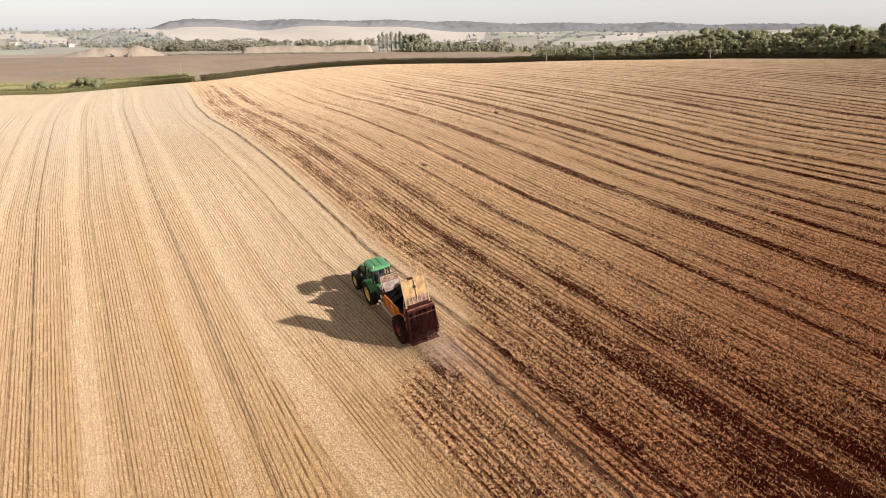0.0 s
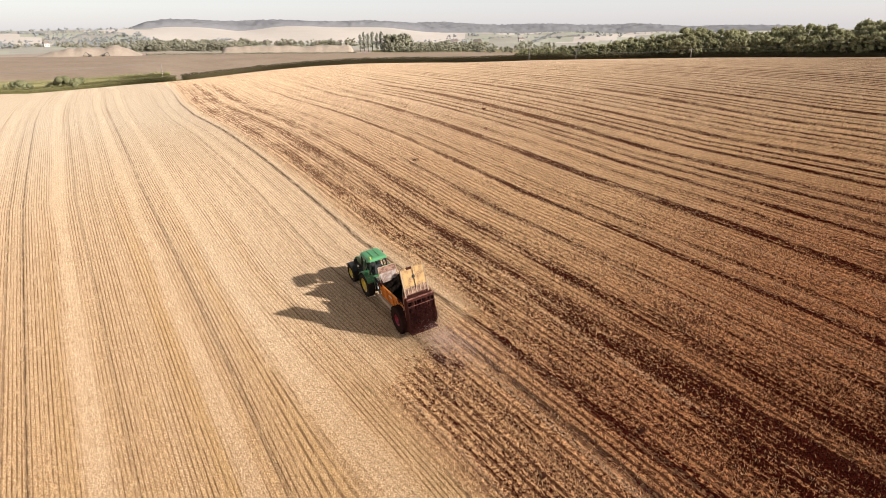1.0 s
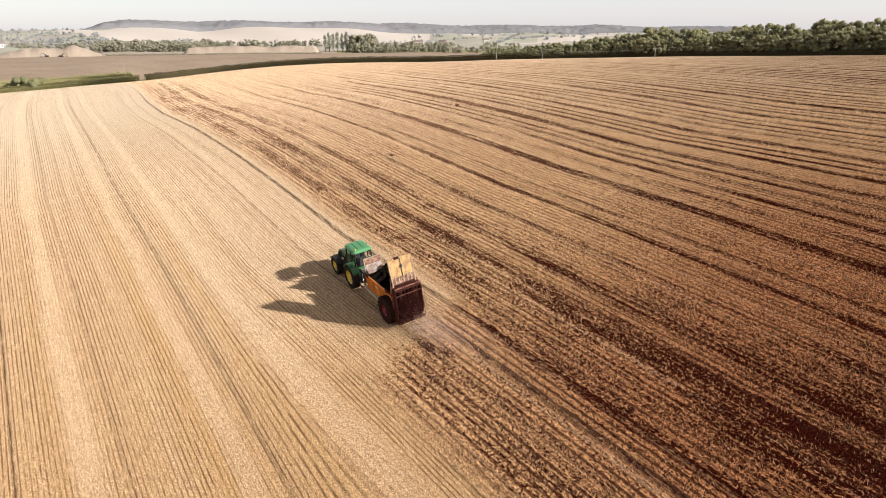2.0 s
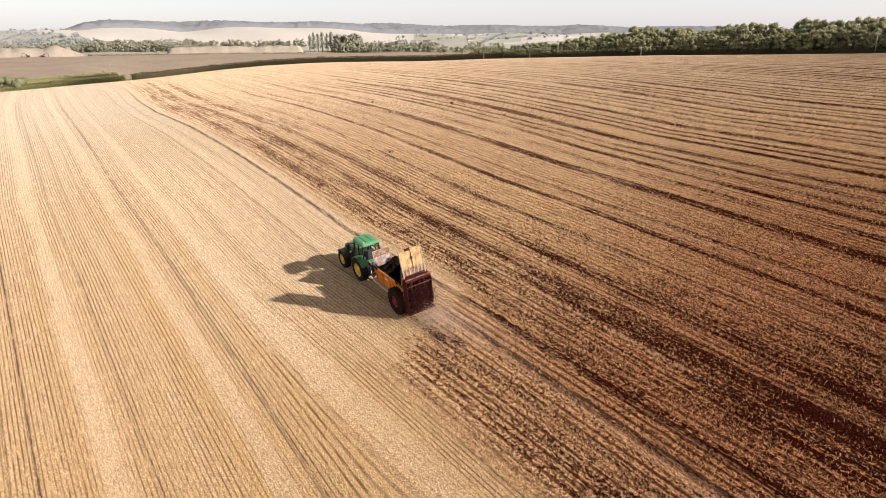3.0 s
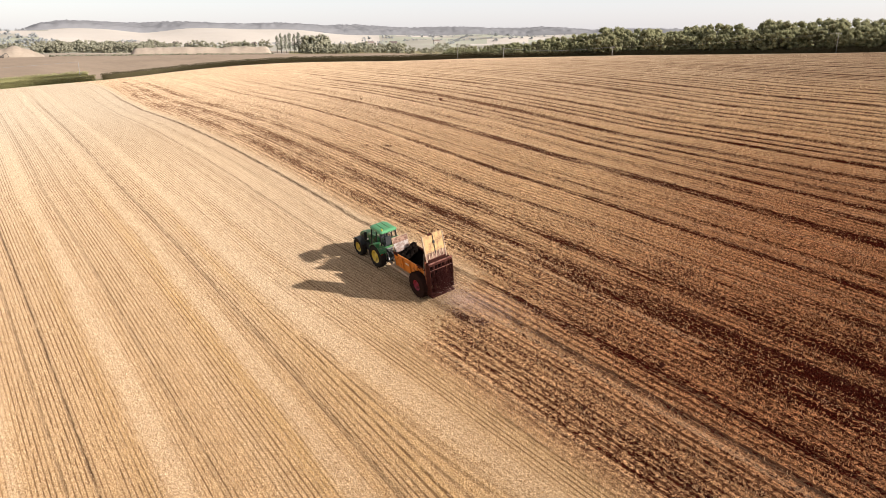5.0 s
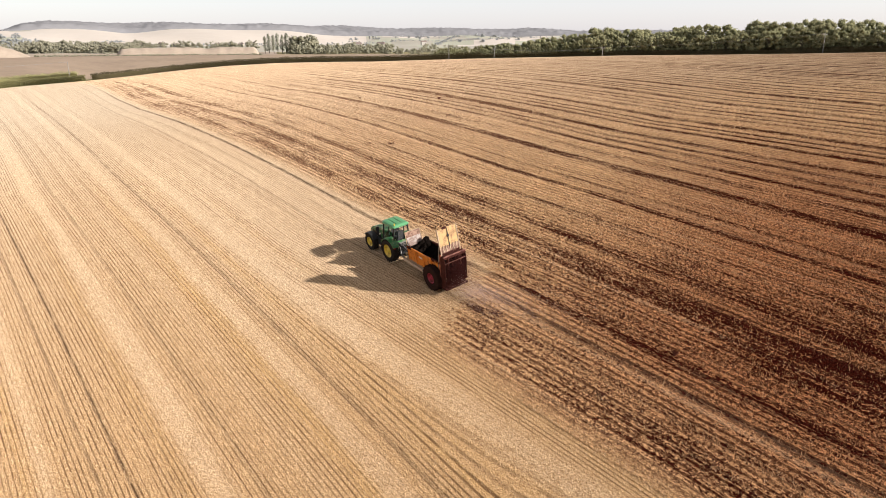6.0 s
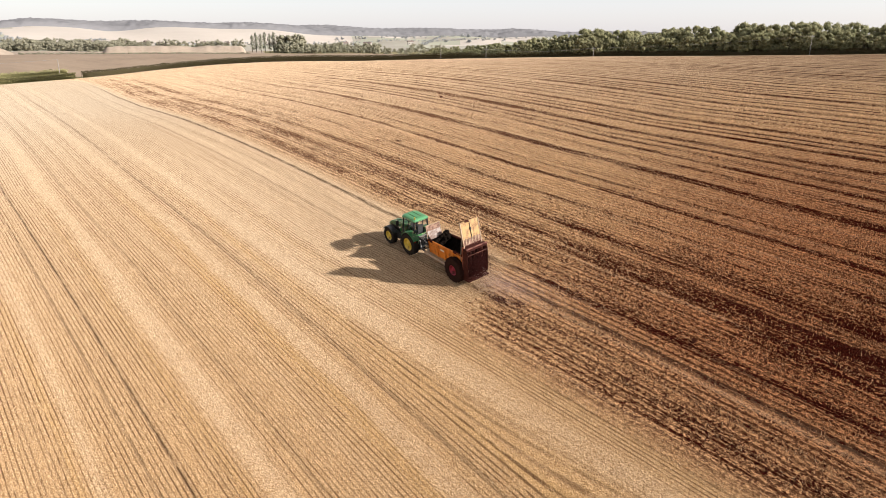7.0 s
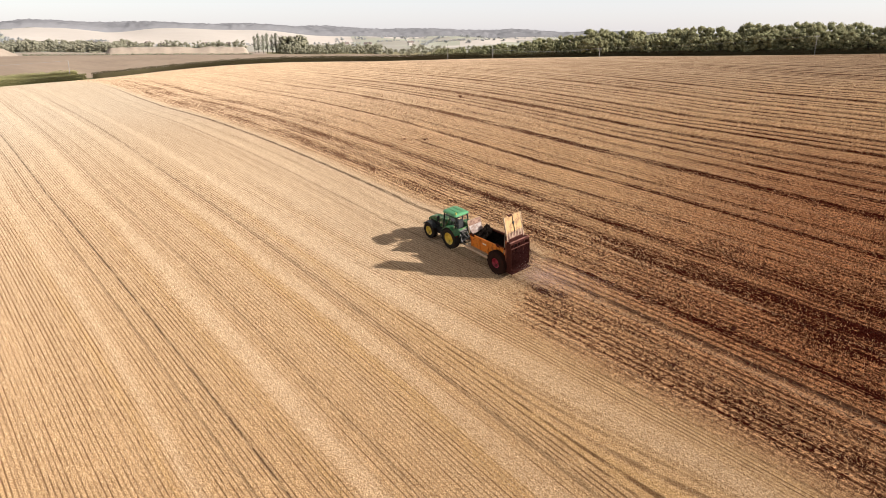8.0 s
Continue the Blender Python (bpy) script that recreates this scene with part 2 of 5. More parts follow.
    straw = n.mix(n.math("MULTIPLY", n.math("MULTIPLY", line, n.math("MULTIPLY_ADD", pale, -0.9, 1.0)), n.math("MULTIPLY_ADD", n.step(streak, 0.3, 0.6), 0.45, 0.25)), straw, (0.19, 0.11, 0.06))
    # wheel ruts
    rut_at = n.math("MULTIPLY_ADD", fine, 0.24, n.math("SUBTRACT", u, 0.12))
    rut = n.math("MAXIMUM", profile(rut_at, -30.0, 10.0, RUTS), n.math("MULTIPLY", profile(rut_at, 0.0, 40.0, WORN), spread_side))
    rut = n.math("MULTIPLY", rut, n.math("MULTIPLY", n.math("MULTIPLY_ADD", n.step(dash, 0.34, 0.58), 0.6, 0.4), n.math("MULTIPLY_ADD", n.step(v, 135.0, 60.0), 0.75, 0.25)))
    straw = n.mix(n.math("MULTIPLY", rut, n.math("MULTIPLY_ADD", n.step(grain, 0.25, 0.55), 0.4, 0.6)), straw, (0.07, 0.04, 0.026))
    # single stalks, and the shade between them painted as a dark tone
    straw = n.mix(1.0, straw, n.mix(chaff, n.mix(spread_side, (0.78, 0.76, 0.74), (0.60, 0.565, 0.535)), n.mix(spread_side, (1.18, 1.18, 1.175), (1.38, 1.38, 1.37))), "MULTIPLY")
    muck = n.mix(n.step(grain, 0.35, 0.75), (0.010, 0.002, 0.0015), (0.078, 0.014, 0.008))
    muck = n.mix(n.step(n.math("MULTIPLY_ADD", u, -0.25, v), -8.0, 30.0), muck, n.mix(n.step(grain, 0.3, 0.7), (0.045, 0.019, 0.011), (0.19, 0.095, 0.052)))
    col = n.mix(cover, straw, muck)
    if tuft:
        isl = n.add("NewGeometry").outputs["Random Per Island"]
        col = n.mix(n.math("MULTIPLY_ADD", isl, 0.7, 0.2), n.mix(n.math("MULTIPLY", cover, 0.55), straw, (0.045, 0.014, 0.008)), n.mix(stain, n.mix(spread_side, STRAW_TIP, n.mix(n.step(v, 5.0, 55.0), TAN_TIP, (0.80, 0.65, 0.475))), RUST_TIP))
        col = n.mix(n.math("MULTIPLY", n.step(isl, 0.80, 0.84), n.math("MULTIPLY_ADD", stain, -0.6, 0.8)), col, (0.80, 0.63, 0.43))
        col = n.mix(n.math("MULTIPLY", n.math("MULTIPLY", cover, 0.85), n.step(isl, 0.75, 0.5)), col, (0.022, 0.006, 0.004))
    col = n.mix(1.0, col, WARM, "MULTIPLY")
    n.base(col, 0.9)
    n.b.inputs["Specular IOR Level"].default_value = 0.0
    n.b.inputs["Diffuse Roughness"].default_value = 0.9
    if tuft:
        # dry straw lets light through
        thru, mixed = n.add("BsdfTranslucent"), n.add("MixShader")
        n.put(thru.inputs[0], col)
        mixed.inputs[0].default_value = 0.35
        n.put(mixed.inputs[1], n.b.outputs[0])
        n.put(mixed.inputs[2], thru.outputs[0])
        n.put(n.t.nodes["Material Output"].inputs[0], mixed.outputs[0])
    else:
        n.bump(n.math("ADD", n.math("MULTIPLY", n.math("MULTIPLY", rows, gap), 0.10), n.math("MULTIPLY_ADD", grain, 0.9, n.math("MULTIPLY_ADD", clump, 0.5, n.math("MULTIPLY", rut, -0.8)))), 0.9, 0.09)
    return n.m


# u = 0 lies at (-16, 48); places across the rows in metres from there
U_SHIFT = -(-16 * math.cos(ROW) + 48 * math.sin(ROW))
V_SHIFT = -(16 * math.sin(ROW) + 48 * math.cos(ROW))
ROW_STEP = 0.24
# how far the rows swing sideways, by place along them
BEND = [(40, 0.0), (75, 1.0), (95, 1.6), (115, 2.6), (140, 4.2), (200, 7.5)]
DIP = [(40, 0.0), (58, 0.8), (75, 2.2), (90, 2.1), (115, 0.8), (140, 0.0)]
COVER_GAIN = 0.36
NEAR_MORE = 0.4
WARM = (1.0, 0.955, 0.91)
STRAW_DARK, STRAW_LIGHT, STRAW_TIP = (0.33, 0.215, 0.115), (0.61, 0.46, 0.30), (0.78, 0.60, 0.395)
TAN_DARK, TAN_LIGHT, TAN_TIP = (0.31, 0.165, 0.08), (0.89, 0.605, 0.335), (0.94, 0.69, 0.41)
RUST_TIP = (0.72, 0.37, 0.17)
RUST_DARK, RUST_LIGHT = (0.14, 0.034, 0.016), (0.68, 0.31, 0.135)
OVER = [(10.0, 0.8), (10.7, 0.75), (11.3, 0.3), (12.3, 0.35), (12.8, 0.8), (13.4, 0.75), (14.2, 0.4), (16.4, 0.35), (17.1, 0.7), (17.6, 0.2), (20.5, 0.2), (20.9, 0.85), (21.3, 0.85), (21.6, 0.2), (22.8, 0.2), (23.2, 0.75), (23.6, 0.25),
        (27.3, 0.2), (27.7, 0.95), (28.6, 0.9), (29.0, 0.2), (32.0, 0.4)]
NEW_STRIPS = [(-5.6, 0.0), (-3.4, 0.2), (-2.2, 0.52), (-0.8, 0.58), (-0.3, 0.3), (0.5, 0.5), (0.9, 0.3), (3.8, 0.35), (4.4, 0.8), (5.6, 0.4)] + OVER
OLD_STRIPS = [(4.6, 0.0), (5.6, 0.5), (7.0, 0.6), (7.6, 0.75), (8.2, 0.55), (9.6, 0.6)] + OVER
SWATHS = [(-24.4, 0.0), (-23.8, 0.8), (-23.0, 0.0), (-18.1, 0.0), (-17.6, 0.95), (-16.8, 0.95), (-16.3, 0.1), (-13.7, 0.1), (-13.3, 0.4), (-12.8, 0.1), (-11.4, 0.0), (-11.0, 0.9), (-10.3, 0.9), (-9.8, 0.0), (-7.2, 0.0),
          (-6.7, 0.95), (-6.0, 0.9), (-5.5, 0.1), (-3.2, 0.1), (-2.6, 0.5), (-2.0, 0.1), (0.9, 0.1), (1.3, 0.6), (1.9, 0.5), (2.2, 0.0), (3.1, 0.3), (3.8, 0.3), (4.2, 0.0), (4.9, 0.8), (6.0, 0.5)]
OLIVE = [(-25.4, 0.0), (-24.9, 0.5), (-24.5, 0.0), (-19.4, 0.0), (-18.8, 0.5), (-18.2, 0.0), (-12.9, 0.0), (-12.2, 0.6), (-11.6, 0.5), (-11.3, 0.0), (-8.8, 0.0), (-8.0, 0.55), (-7.3, 0.0), (-5.2, 0.0), (-4.6, 0.3), (-3.9, 0.0)]
RUTS = [(-22.2, 0.0), (-22.1, 0.45), (-22.0, 0.45), (-21.9, 0.0), (-20.92, 0.0), (-20.82, 0.75), (-20.7, 0.75), (-20.6, 0.0), (-16.0, 0.0), (-15.8, 0.35), (-15.6, 0.0), (-9.6, 0.0), (-9.4, 0.5), (-9.1, 0.0),
        (0.35, 0.0), (0.5, 0.6), (0.65, 0.0), (2.3, 0.0), (2.45, 0.45), (2.6, 0.0), (4.15, 0.0), (4.3, 1.0), (4.5, 1.0), (4.65, 0.0)]
WORN = [(2.2, 0.0), (2.34, 1.0), (2.62, 1.0), (2.75, 0.0), (20.9, 0.0), (21.05, 0.9), (21.25, 0.0), (22.7, 0.0), (22.85, 0.7), (23.0, 0.0)]

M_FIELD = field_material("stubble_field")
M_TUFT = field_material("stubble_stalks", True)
M_PLOUGH = plain("ploughed_soil", (0.21, 0.148, 0.10), (0.36, 0.268, 0.188), 0.95, 0.05, 0.5, dist=0.3)
M_GRASS = plain("rough_grass", (0.17, 0.15, 0.065), (0.38, 0.315, 0.165), 0.95, 0.22, 0.5, dist=0.3)
M_SAND = plain("quarry_sand", (0.28, 0.215, 0.16), (0.44, 0.355, 0.275), 0.95, 0.08, 0.5, dist=0.3)
# far fields, paled in the base colour to stand for haze
M_PALE = plain("haze_paled_stubble", (0.49, 0.425, 0.36), (0.57, 0.505, 0.44), 0.95, 0.02, 0.2, dist=0.3)
M_MEADOW = plain("haze_paled_meadow", (0.30, 0.28, 0.22), (0.43, 0.385, 0.325), 0.95, 0.012, 0.2, dist=0.3)
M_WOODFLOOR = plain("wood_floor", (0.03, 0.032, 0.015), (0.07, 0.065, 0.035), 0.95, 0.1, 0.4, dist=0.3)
M_LEAF = leafy("oak_leaves", (0.25, 0.25, 0.135), (0.47, 0.44, 0.245), (0.40, 0.345, 0.20), 0.15)
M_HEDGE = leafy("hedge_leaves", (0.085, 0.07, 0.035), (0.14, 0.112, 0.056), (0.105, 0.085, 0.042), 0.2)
M_VERGE = leafy("verge_leaves", (0.16, 0.15, 0.06), (0.40, 0.36, 0.17), (0.22, 0.19, 0.085))
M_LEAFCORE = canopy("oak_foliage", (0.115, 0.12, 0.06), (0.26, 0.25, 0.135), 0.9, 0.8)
# far foliage: haze painted in as pale, low-contrast base colours
M_FARLEAF = leafy("haze_paled_leaves", (0.329, 0.311, 0.232), (0.451, 0.421, 0.311), (0.378, 0.348, 0.262), 0.12)
M_WILLOW = leafy("haze_paled_willow", (0.288, 0.282, 0.198), (0.456, 0.426, 0.312), (0.372, 0.348, 0.258), 0.12)
M_HAZYLEAF = leafy("haze_tinted_leaves", (0.403, 0.409, 0.409), (0.451, 0.451, 0.445), (0.427, 0.429, 0.427), 0.04)
M_RIDGE = canopy("haze_tinted_ridge", (0.195, 0.19, 0.195), (0.23, 0.225, 0.23), 0.06, 0.2)
M_POPLAR = leafy("haze_paled_poplar", (0.299, 0.310, 0.230), (0.437, 0.425, 0.333), (0.368, 0.356, 0.276), 0.1)
# far pasture, with haze put into its colour
M_GREENFIELD = plain("haze_paled_pasture", (0.33, 0.33, 0.25), (0.42, 0.40, 0.31), 0.95, 0.015, 0.2, dist=0.3)
M_VERGEGRASS = leafy("verge_grass", (0.34, 0.33, 0.14), (0.55, 0.50, 0.26), (0.42, 0.38, 0.19), 0.12)
M_BARK = plain("bark", (0.05, 0.04, 0.03), (0.12, 0.10, 0.08), 0.95, 3.0, 0.6)

# ---- mesh helpers ----
def part(name, bm, material, parent=None, label="", smooth=False):
    """Links a bmesh as one mesh object under a thing or a part."""
    me = bpy.data.meshes.new(name)
    bm.to_mesh(me)
    bm.free()
    me.materials.append(material)
    if smooth:
        me.shade_smooth()
    ob = new(name, me)
    ob.parent = parent
    return tagged(ob, label)


def mesh_from(name, verts, faces, material):
    me = bpy.data.meshes.new(name)
    me.from_pydata(verts, [], faces)
    me.materials.append(material)
    me.update()
    return me


def quads_mesh(name, corners, material):
    """A mesh of loose faces from an array (count, corners, 3)."""
    k, c = corners.shape[:2]
    me = bpy.data.meshes.new(name)
    me.vertices.add(k * c)
    me.vertices.foreach_set("co", corners.reshape(-1).astype(np.float32))
    me.loops.add(k * c)
    me.loops.foreach_set("vertex_index", np.arange(k * c, dtype=np.int32))
    me.polygons.add(k)
    me.polygons.foreach_set("loop_start", np.arange(0, k * c, c, dtype=np.int32))
    me.materials.append(material)
    me.update(calc_edges=True)
    return me


def box(bm, x0, x1, y0, y1, z0, z1, bevel=0.0, taper=0.0):
    """taper: how far the upper edges stand in."""
    made = bmesh.ops.create_cube(bm, size=1)["verts"]
    for v in made:
        k = taper if v.co.z > 0 else 0
        v.co = Vector(((x0 + x1) / 2 + v.co.x * (x1 - x0 - 2 * k), (y0 + y1) / 2 + v.co.y * (y1 - y0 - 2 * k), (z0 + z1) / 2 + v.co.z * (z1 - z0)))
    if bevel:
        edges = {e for v in made for e in v.link_edges}
        bmesh.ops.bevel(bm, geom=list(edges), offset=bevel, segments=2, affect="EDGES", profile=0.7)
    return bm


def rod(bm, a, b, r0, r1=None, seg=10):
    a, b = Vector(a), Vector(b)
    d = b - a
    m = Matrix.Translation((a + b) / 2) @ d.to_track_quat("Z", "Y").to_matrix().to_4x4()
    bmesh.ops.create_cone(bm, cap_ends=True, segments=seg, radius1=r0, radius2=r0 if r1 is None else r1, depth=d.length, matrix=m)
    return bm


def prism(bm, outline, x0, x1, bevel=0.0):
    """An outline in (y, z), pulled from x0 to x1."""
    lo = [bm.verts.new((x0, y, z)) for y, z in outline]
    hi = [bm.verts.new((x1, y, z)) for y, z in outline]
    faces = [bm.faces.new(lo), bm.faces.new(hi[::-1])]
    for i in range(len(lo)):
        j = (i + 1) % len(lo)
        faces.append(bm.faces.new((lo[j], lo[i], hi[i], hi[j])))
    bmesh.ops.recalc_face_normals(bm, faces=faces)
    if bevel:
        bmesh.ops.bevel(bm, geom=list({e for f in faces for e in f.edges}), offset=bevel, segments=2, affect="EDGES")
    return bm


def lathe(bm, profile, seg=40, axis_x=0.0):
    """A profile of (x, radius) turned round the x axis."""
    rings = []
    for x, r in profile:
        rings.append([bm.verts.new((axis_x + x, r * math.cos(2 * math.pi * i / seg), r * math.sin(2 * math.pi * i / seg))) for i in range(seg)])
    faces = []
    for a, b in zip(rings, rings[1:]):
        for i in range(seg):
            j = (i + 1) % seg
            faces.append(bm.faces.new((a[i], a[j], b[j], b[i])))
    bmesh.ops.recalc_face_normals(bm, faces=faces)
    return bm


def thing(name, m, label, category, group=""):
    ob = new(name)
    ob.matrix_world = m
    ob.empty_display_size = 0.3
    return tagged(ob, label, category, group)


# ---- ground: a convex field, a valley, far hills; one sheet to the horizon ----
HUB = (-10.0, 0.0)


# height of the field: coefficients by powers of x and y in hundreds of metres
FIELD = ((2.724, 16.655, -8.005, -0.955, 0.905), (6.015, -0.019, -3.723, 1.333), (0.56, -6.511, 2.522), (-1.27, 1.903), (1.273,))


def field_z(x, y):
    a, b = (np.clip(x, -158, 100) + 10) / 100, (np.clip(y, 8, 262) - 60) / 100
    return sum(c * a ** i * b ** j for i, row in enumerate(FIELD) for j, c in enumerate(row))


def edge_range(deg):
    """How far the field reaches, by the angle to the right of +y."""
    d = np.clip(deg, -40, 36)
    return 236 - 1.04 * d - 0.0081 * d * d - 19 * np.exp(-((d + 24.0) / 3.2) ** 2)


# the skyline of the far ridge and the brow of the pale hill before it: angles over the eye's level, by angle to the right of +y
SKYLINE = ((-48, 0.7), (-38, 0.72), (-34, 0.62), (-30, 0.72), (-28, 0.84), (-26, 1.04), (-23, 1.06), (-19.4, 1.02), (-15.4, 0.99), (-11.3, 0.96), (-7, 0.91), (-2.6, 0.74), (1.8, 0.69), (10.6, 0.62), (13.2, 0.52), (20, 0.45))
BROW = ((-48, 0.35), (-36, 0.32), (-31, 0.3), (-28, 0.45), (-25.7, 0.62), (-23.2, 0.49), (-20.6, 0.3), (-17.9, 0.57), (-12.1, 0.58), (-9.5, 0.45), (-7, 0.24), (-3, 0.02), (2, 0.1), (10, 0.05), (20, 0.1))


def by_angle(deg, pairs):
    return np.interp(deg, [p for p, _ in pairs], [c for _, c in pairs])


def ridge_z(deg):
    return 17.5 + 1060 * np.tan(np.radians(by_angle(deg, SKYLINE)))


# how far the brow sinks towards the hedge, in metres, by angle
BROW_DROP = ((-40, 0.2), (-24, 0.4), (-21, 0.44), (-18, 0.26), (-15, 0.07), (-11, 0.2), (-7, 0.65), (-3, 1.05), (0, 0.9), (4, 0.47), (8, 0.18), (12, -0.1), (16, -0.36), (20, -0.36), (25, -0.27), (30, -0.15), (40, 0.0))


def land_z(deg, r):
    """The height of the ground at an angle to the right of +y and a range from the hub."""
    deg, r = np.asarray(deg, float), np.asarray(r, float)
    re = edge_range(deg)
    x, y = HUB[0] + np.minimum(r, re) * np.sin(np.radians(deg)), HUB[1] + np.minimum(r, re) * np.cos(np.radians(deg))
    sink = np.clip((np.minimum(r, re) / re - 0.78) / 0.22, 0, 1)
    z = field_z(x, y) - by_angle(deg, BROW_DROP) * sink * sink * (3 - 2 * sink)
    s = np.maximum(r - re, 0)
    right = np.clip((deg + 2) / 10, 0, 1)
    near = (2.6 + 2.4 * np.clip((-23.5 - deg) / 4, 0, 1)) * (1 - right) + 8.0 * right
    fall = np.clip((s - 7) / 34, 0, 1)
    fall = fall * fall * (3 - 2 * fall)
    out = z * (1 - fall) + near * fall
    top = ridge_z(deg)
    knots = np.array([300, 430, 520, 640, 800, 900, 1060, 1500, 2600, 4600.0])
    k = np.clip(np.searchsorted(knots, r) - 1, 0, len(knots) - 2)
    f = np.clip((r - knots[k]) / (knots[k + 1] - knots[k]), 0, 1)
    f = f * f * (3 - 2 * f)
    brow = 17.5 + 900 * np.tan(np.radians(by_angle(deg, BROW)))
    heights = np.stack([0 * deg + near, 7.2 * (1 - right) + 6.5 * right, 7.4 + 0 * deg, 10 + 0 * deg, brow * 0.7 + 3.2, brow, top - 6.0, top - 6.0, 26 + 0 * deg, 20 + 0 * deg], -1)
    far = np.take_along_axis(heights, k[..., None], -1)[..., 0] * (1 - f) + np.take_along_axis(heights, k[..., None] + 1, -1)[..., 0] * f
    w = np.clip((r - 300) / 40, 0, 1)
    out = out * (1 - w) + far * w
    bumps = 0.8 * np.sin(deg * 0.9 + r * 0.011) * np.clip((r - 420) / 300, 0, 1)
    return np.where(r <= re, z, out + bumps)


def spot(deg, r):
    """A place on the ground."""
    return Vector((HUB[0] + r * math.sin(radians(deg)), HUB[1] + r * math.cos(radians(deg)), float(land_z(deg, r))))


def land_use(deg, r, re):
    """Which material lies where: the field, plough, grass, sand, pale stubble, meadow, wood floor, pasture."""
    if r < re:
        return 0
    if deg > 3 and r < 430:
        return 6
    if r < re + 30 and deg < -24:
        return 2
    if r < 448:
        return 1
    if r < 520:
        return 3 if deg < -11 else 2
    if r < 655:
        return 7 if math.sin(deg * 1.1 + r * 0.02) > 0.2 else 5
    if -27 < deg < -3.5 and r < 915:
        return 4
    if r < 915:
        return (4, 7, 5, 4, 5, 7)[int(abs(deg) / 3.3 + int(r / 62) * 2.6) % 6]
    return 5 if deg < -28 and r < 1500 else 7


def make_ground():
    degs = np.concatenate([np.arange(-52, 52.1, 0.65), np.arange(57, 304, 5)])
    frac = np.concatenate([[0.004], np.linspace(0.02, 1, 105)])
    beyond = np.array([2, 5, 9, 14, 20, 26.0])
    outer = np.concatenate([np.arange(285, 520, 14.0), np.arange(520, 1100, 20.0), [1150, 1250, 1400, 1700, 2200, 3000, 4600]])
    verts, uses, rs = [], [], []
    for d in degs:
        dd = ((d + 180) % 360) - 180
        re = float(edge_range(dd))
        col = np.concatenate([frac * re, re + beyond, np.maximum(outer, re + 27 + np.arange(len(outer)) * 0.2)])
        zz = land_z(np.full(len(col), dd), col)
        a = radians(d)
        rs.append((dd, col, re))
        verts += [(HUB[0] + r * math.sin(a), HUB[1] + r * math.cos(a), h) for r, h in zip(col, zz)]
    k, c = len(degs), len(rs[0][1])
    faces, use = [], []
    for i in range(k):
        j = (i + 1) % k
        dd, col, re = rs[i]
        for n_ in range(c - 1):
            faces.append((i * c + n_ + 1, j * c + n_ + 1, j * c + n_, i * c + n_))
            use.append(land_use(dd, (col[n_] + col[n_ + 1]) / 2, re))
    verts.append((HUB[0], HUB[1], float(field_z(*HUB))))
    for i in range(k):
        faces.append((i * c, ((i + 1) % k) * c, len(verts) - 1))
        use.append(0)
    me = bpy.data.meshes.new("ground")
    me.from_pydata(verts, [], faces)
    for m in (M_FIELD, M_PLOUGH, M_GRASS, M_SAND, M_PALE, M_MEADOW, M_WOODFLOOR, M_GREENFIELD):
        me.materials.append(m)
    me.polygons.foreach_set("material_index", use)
    me.update()
    me.shade_smooth()
    return tagged(new("ground", me), "stubble field on a convex slope with rows and dark manure strips, farmland and hills beyond", "ground", kind="structure")


make_ground()

# ---- the tractor and the spreader ----
M_GREEN = painted("tractor_green", (0.02, 0.13, 0.035), (0.32, 0.27, 0.17), 0.6, 0.42)
M_ROOF = painted("roof_green", (0.085, 0.265, 0.115), (0.3, 0.33, 0.2), 0.3, 0.45)
M_RIM = painted("rim_yellow", (0.62, 0.46, 0.05), (0.16, 0.09, 0.04), 0.35, 0.4)
M_RED = painted("rim_red", (0.26, 0.006, 0.03), (0.03, 0.012, 0.01), 0.6, 0.5)
M_TYRE = plain("tyre_rubber", (0.012, 0.012, 0.012), (0.045, 0.035, 0.028), 0.85, 5.0, 0.4, gloss=0.04)
M_MUDTYRE = plain("muddy_rubber", (0.014, 0.008, 0.007), (0.04, 0.02, 0.015), 0.9, 5.0, 0.4, gloss=0.04)
M_BLACK = plain("black_plastic", (0.012, 0.012, 0.012), (0.03, 0.03, 0.03), 0.55, 6.0, 0.2)
M_STEEL = plain("worn_steel", (0.16, 0.15, 0.14), (0.32, 0.30, 0.28), 0.45, 5.0, 0.3, metal=0.6)
M_ORANGE = painted("spreader_orange", (0.66, 0.21, 0.02), (0.2, 0.07, 0.03), 0.4, 0.45, scale=2.6)
M_YELLOW = painted("door_yellow", (0.42, 0.26, 0.095), (0.2, 0.10, 0.05), 0.65, 0.5, scale=2.2)
M_PALEFRAME = painted("pale_frame", (0.34, 0.24, 0.15), (0.16, 0.07, 0.04), 0.45, 0.5)
M_HEAD = painted("headboard_steel", (0.30, 0.245, 0.215), (0.15, 0.085, 0.06), 0.9, 0.45, scale=2.5)
M_MUCK = plain("caked_muck", (0.022, 0.008, 0.007), (0.085, 0.028, 0.02), 0.85, 4.0, 0.8, gloss=0.04)
M_LOAD = plain("manure_load", (0.005, 0.004, 0.0035), (0.016, 0.010, 0.007), 0.9, 6.0, 1.0, dist=0.08, gloss=0.04)
M_CLOD = plain("manure_clods", (0.025, 0.008, 0.005), (0.12, 0.04, 0.022), 0.9, 6.0, 0.8, gloss=0.04)
M_SPRAY = plain("flung_muck", (0.016, 0.004, 0.004), (0.06, 0.018, 0.014), 0.9, 6.0, 0.8, gloss=0.04)
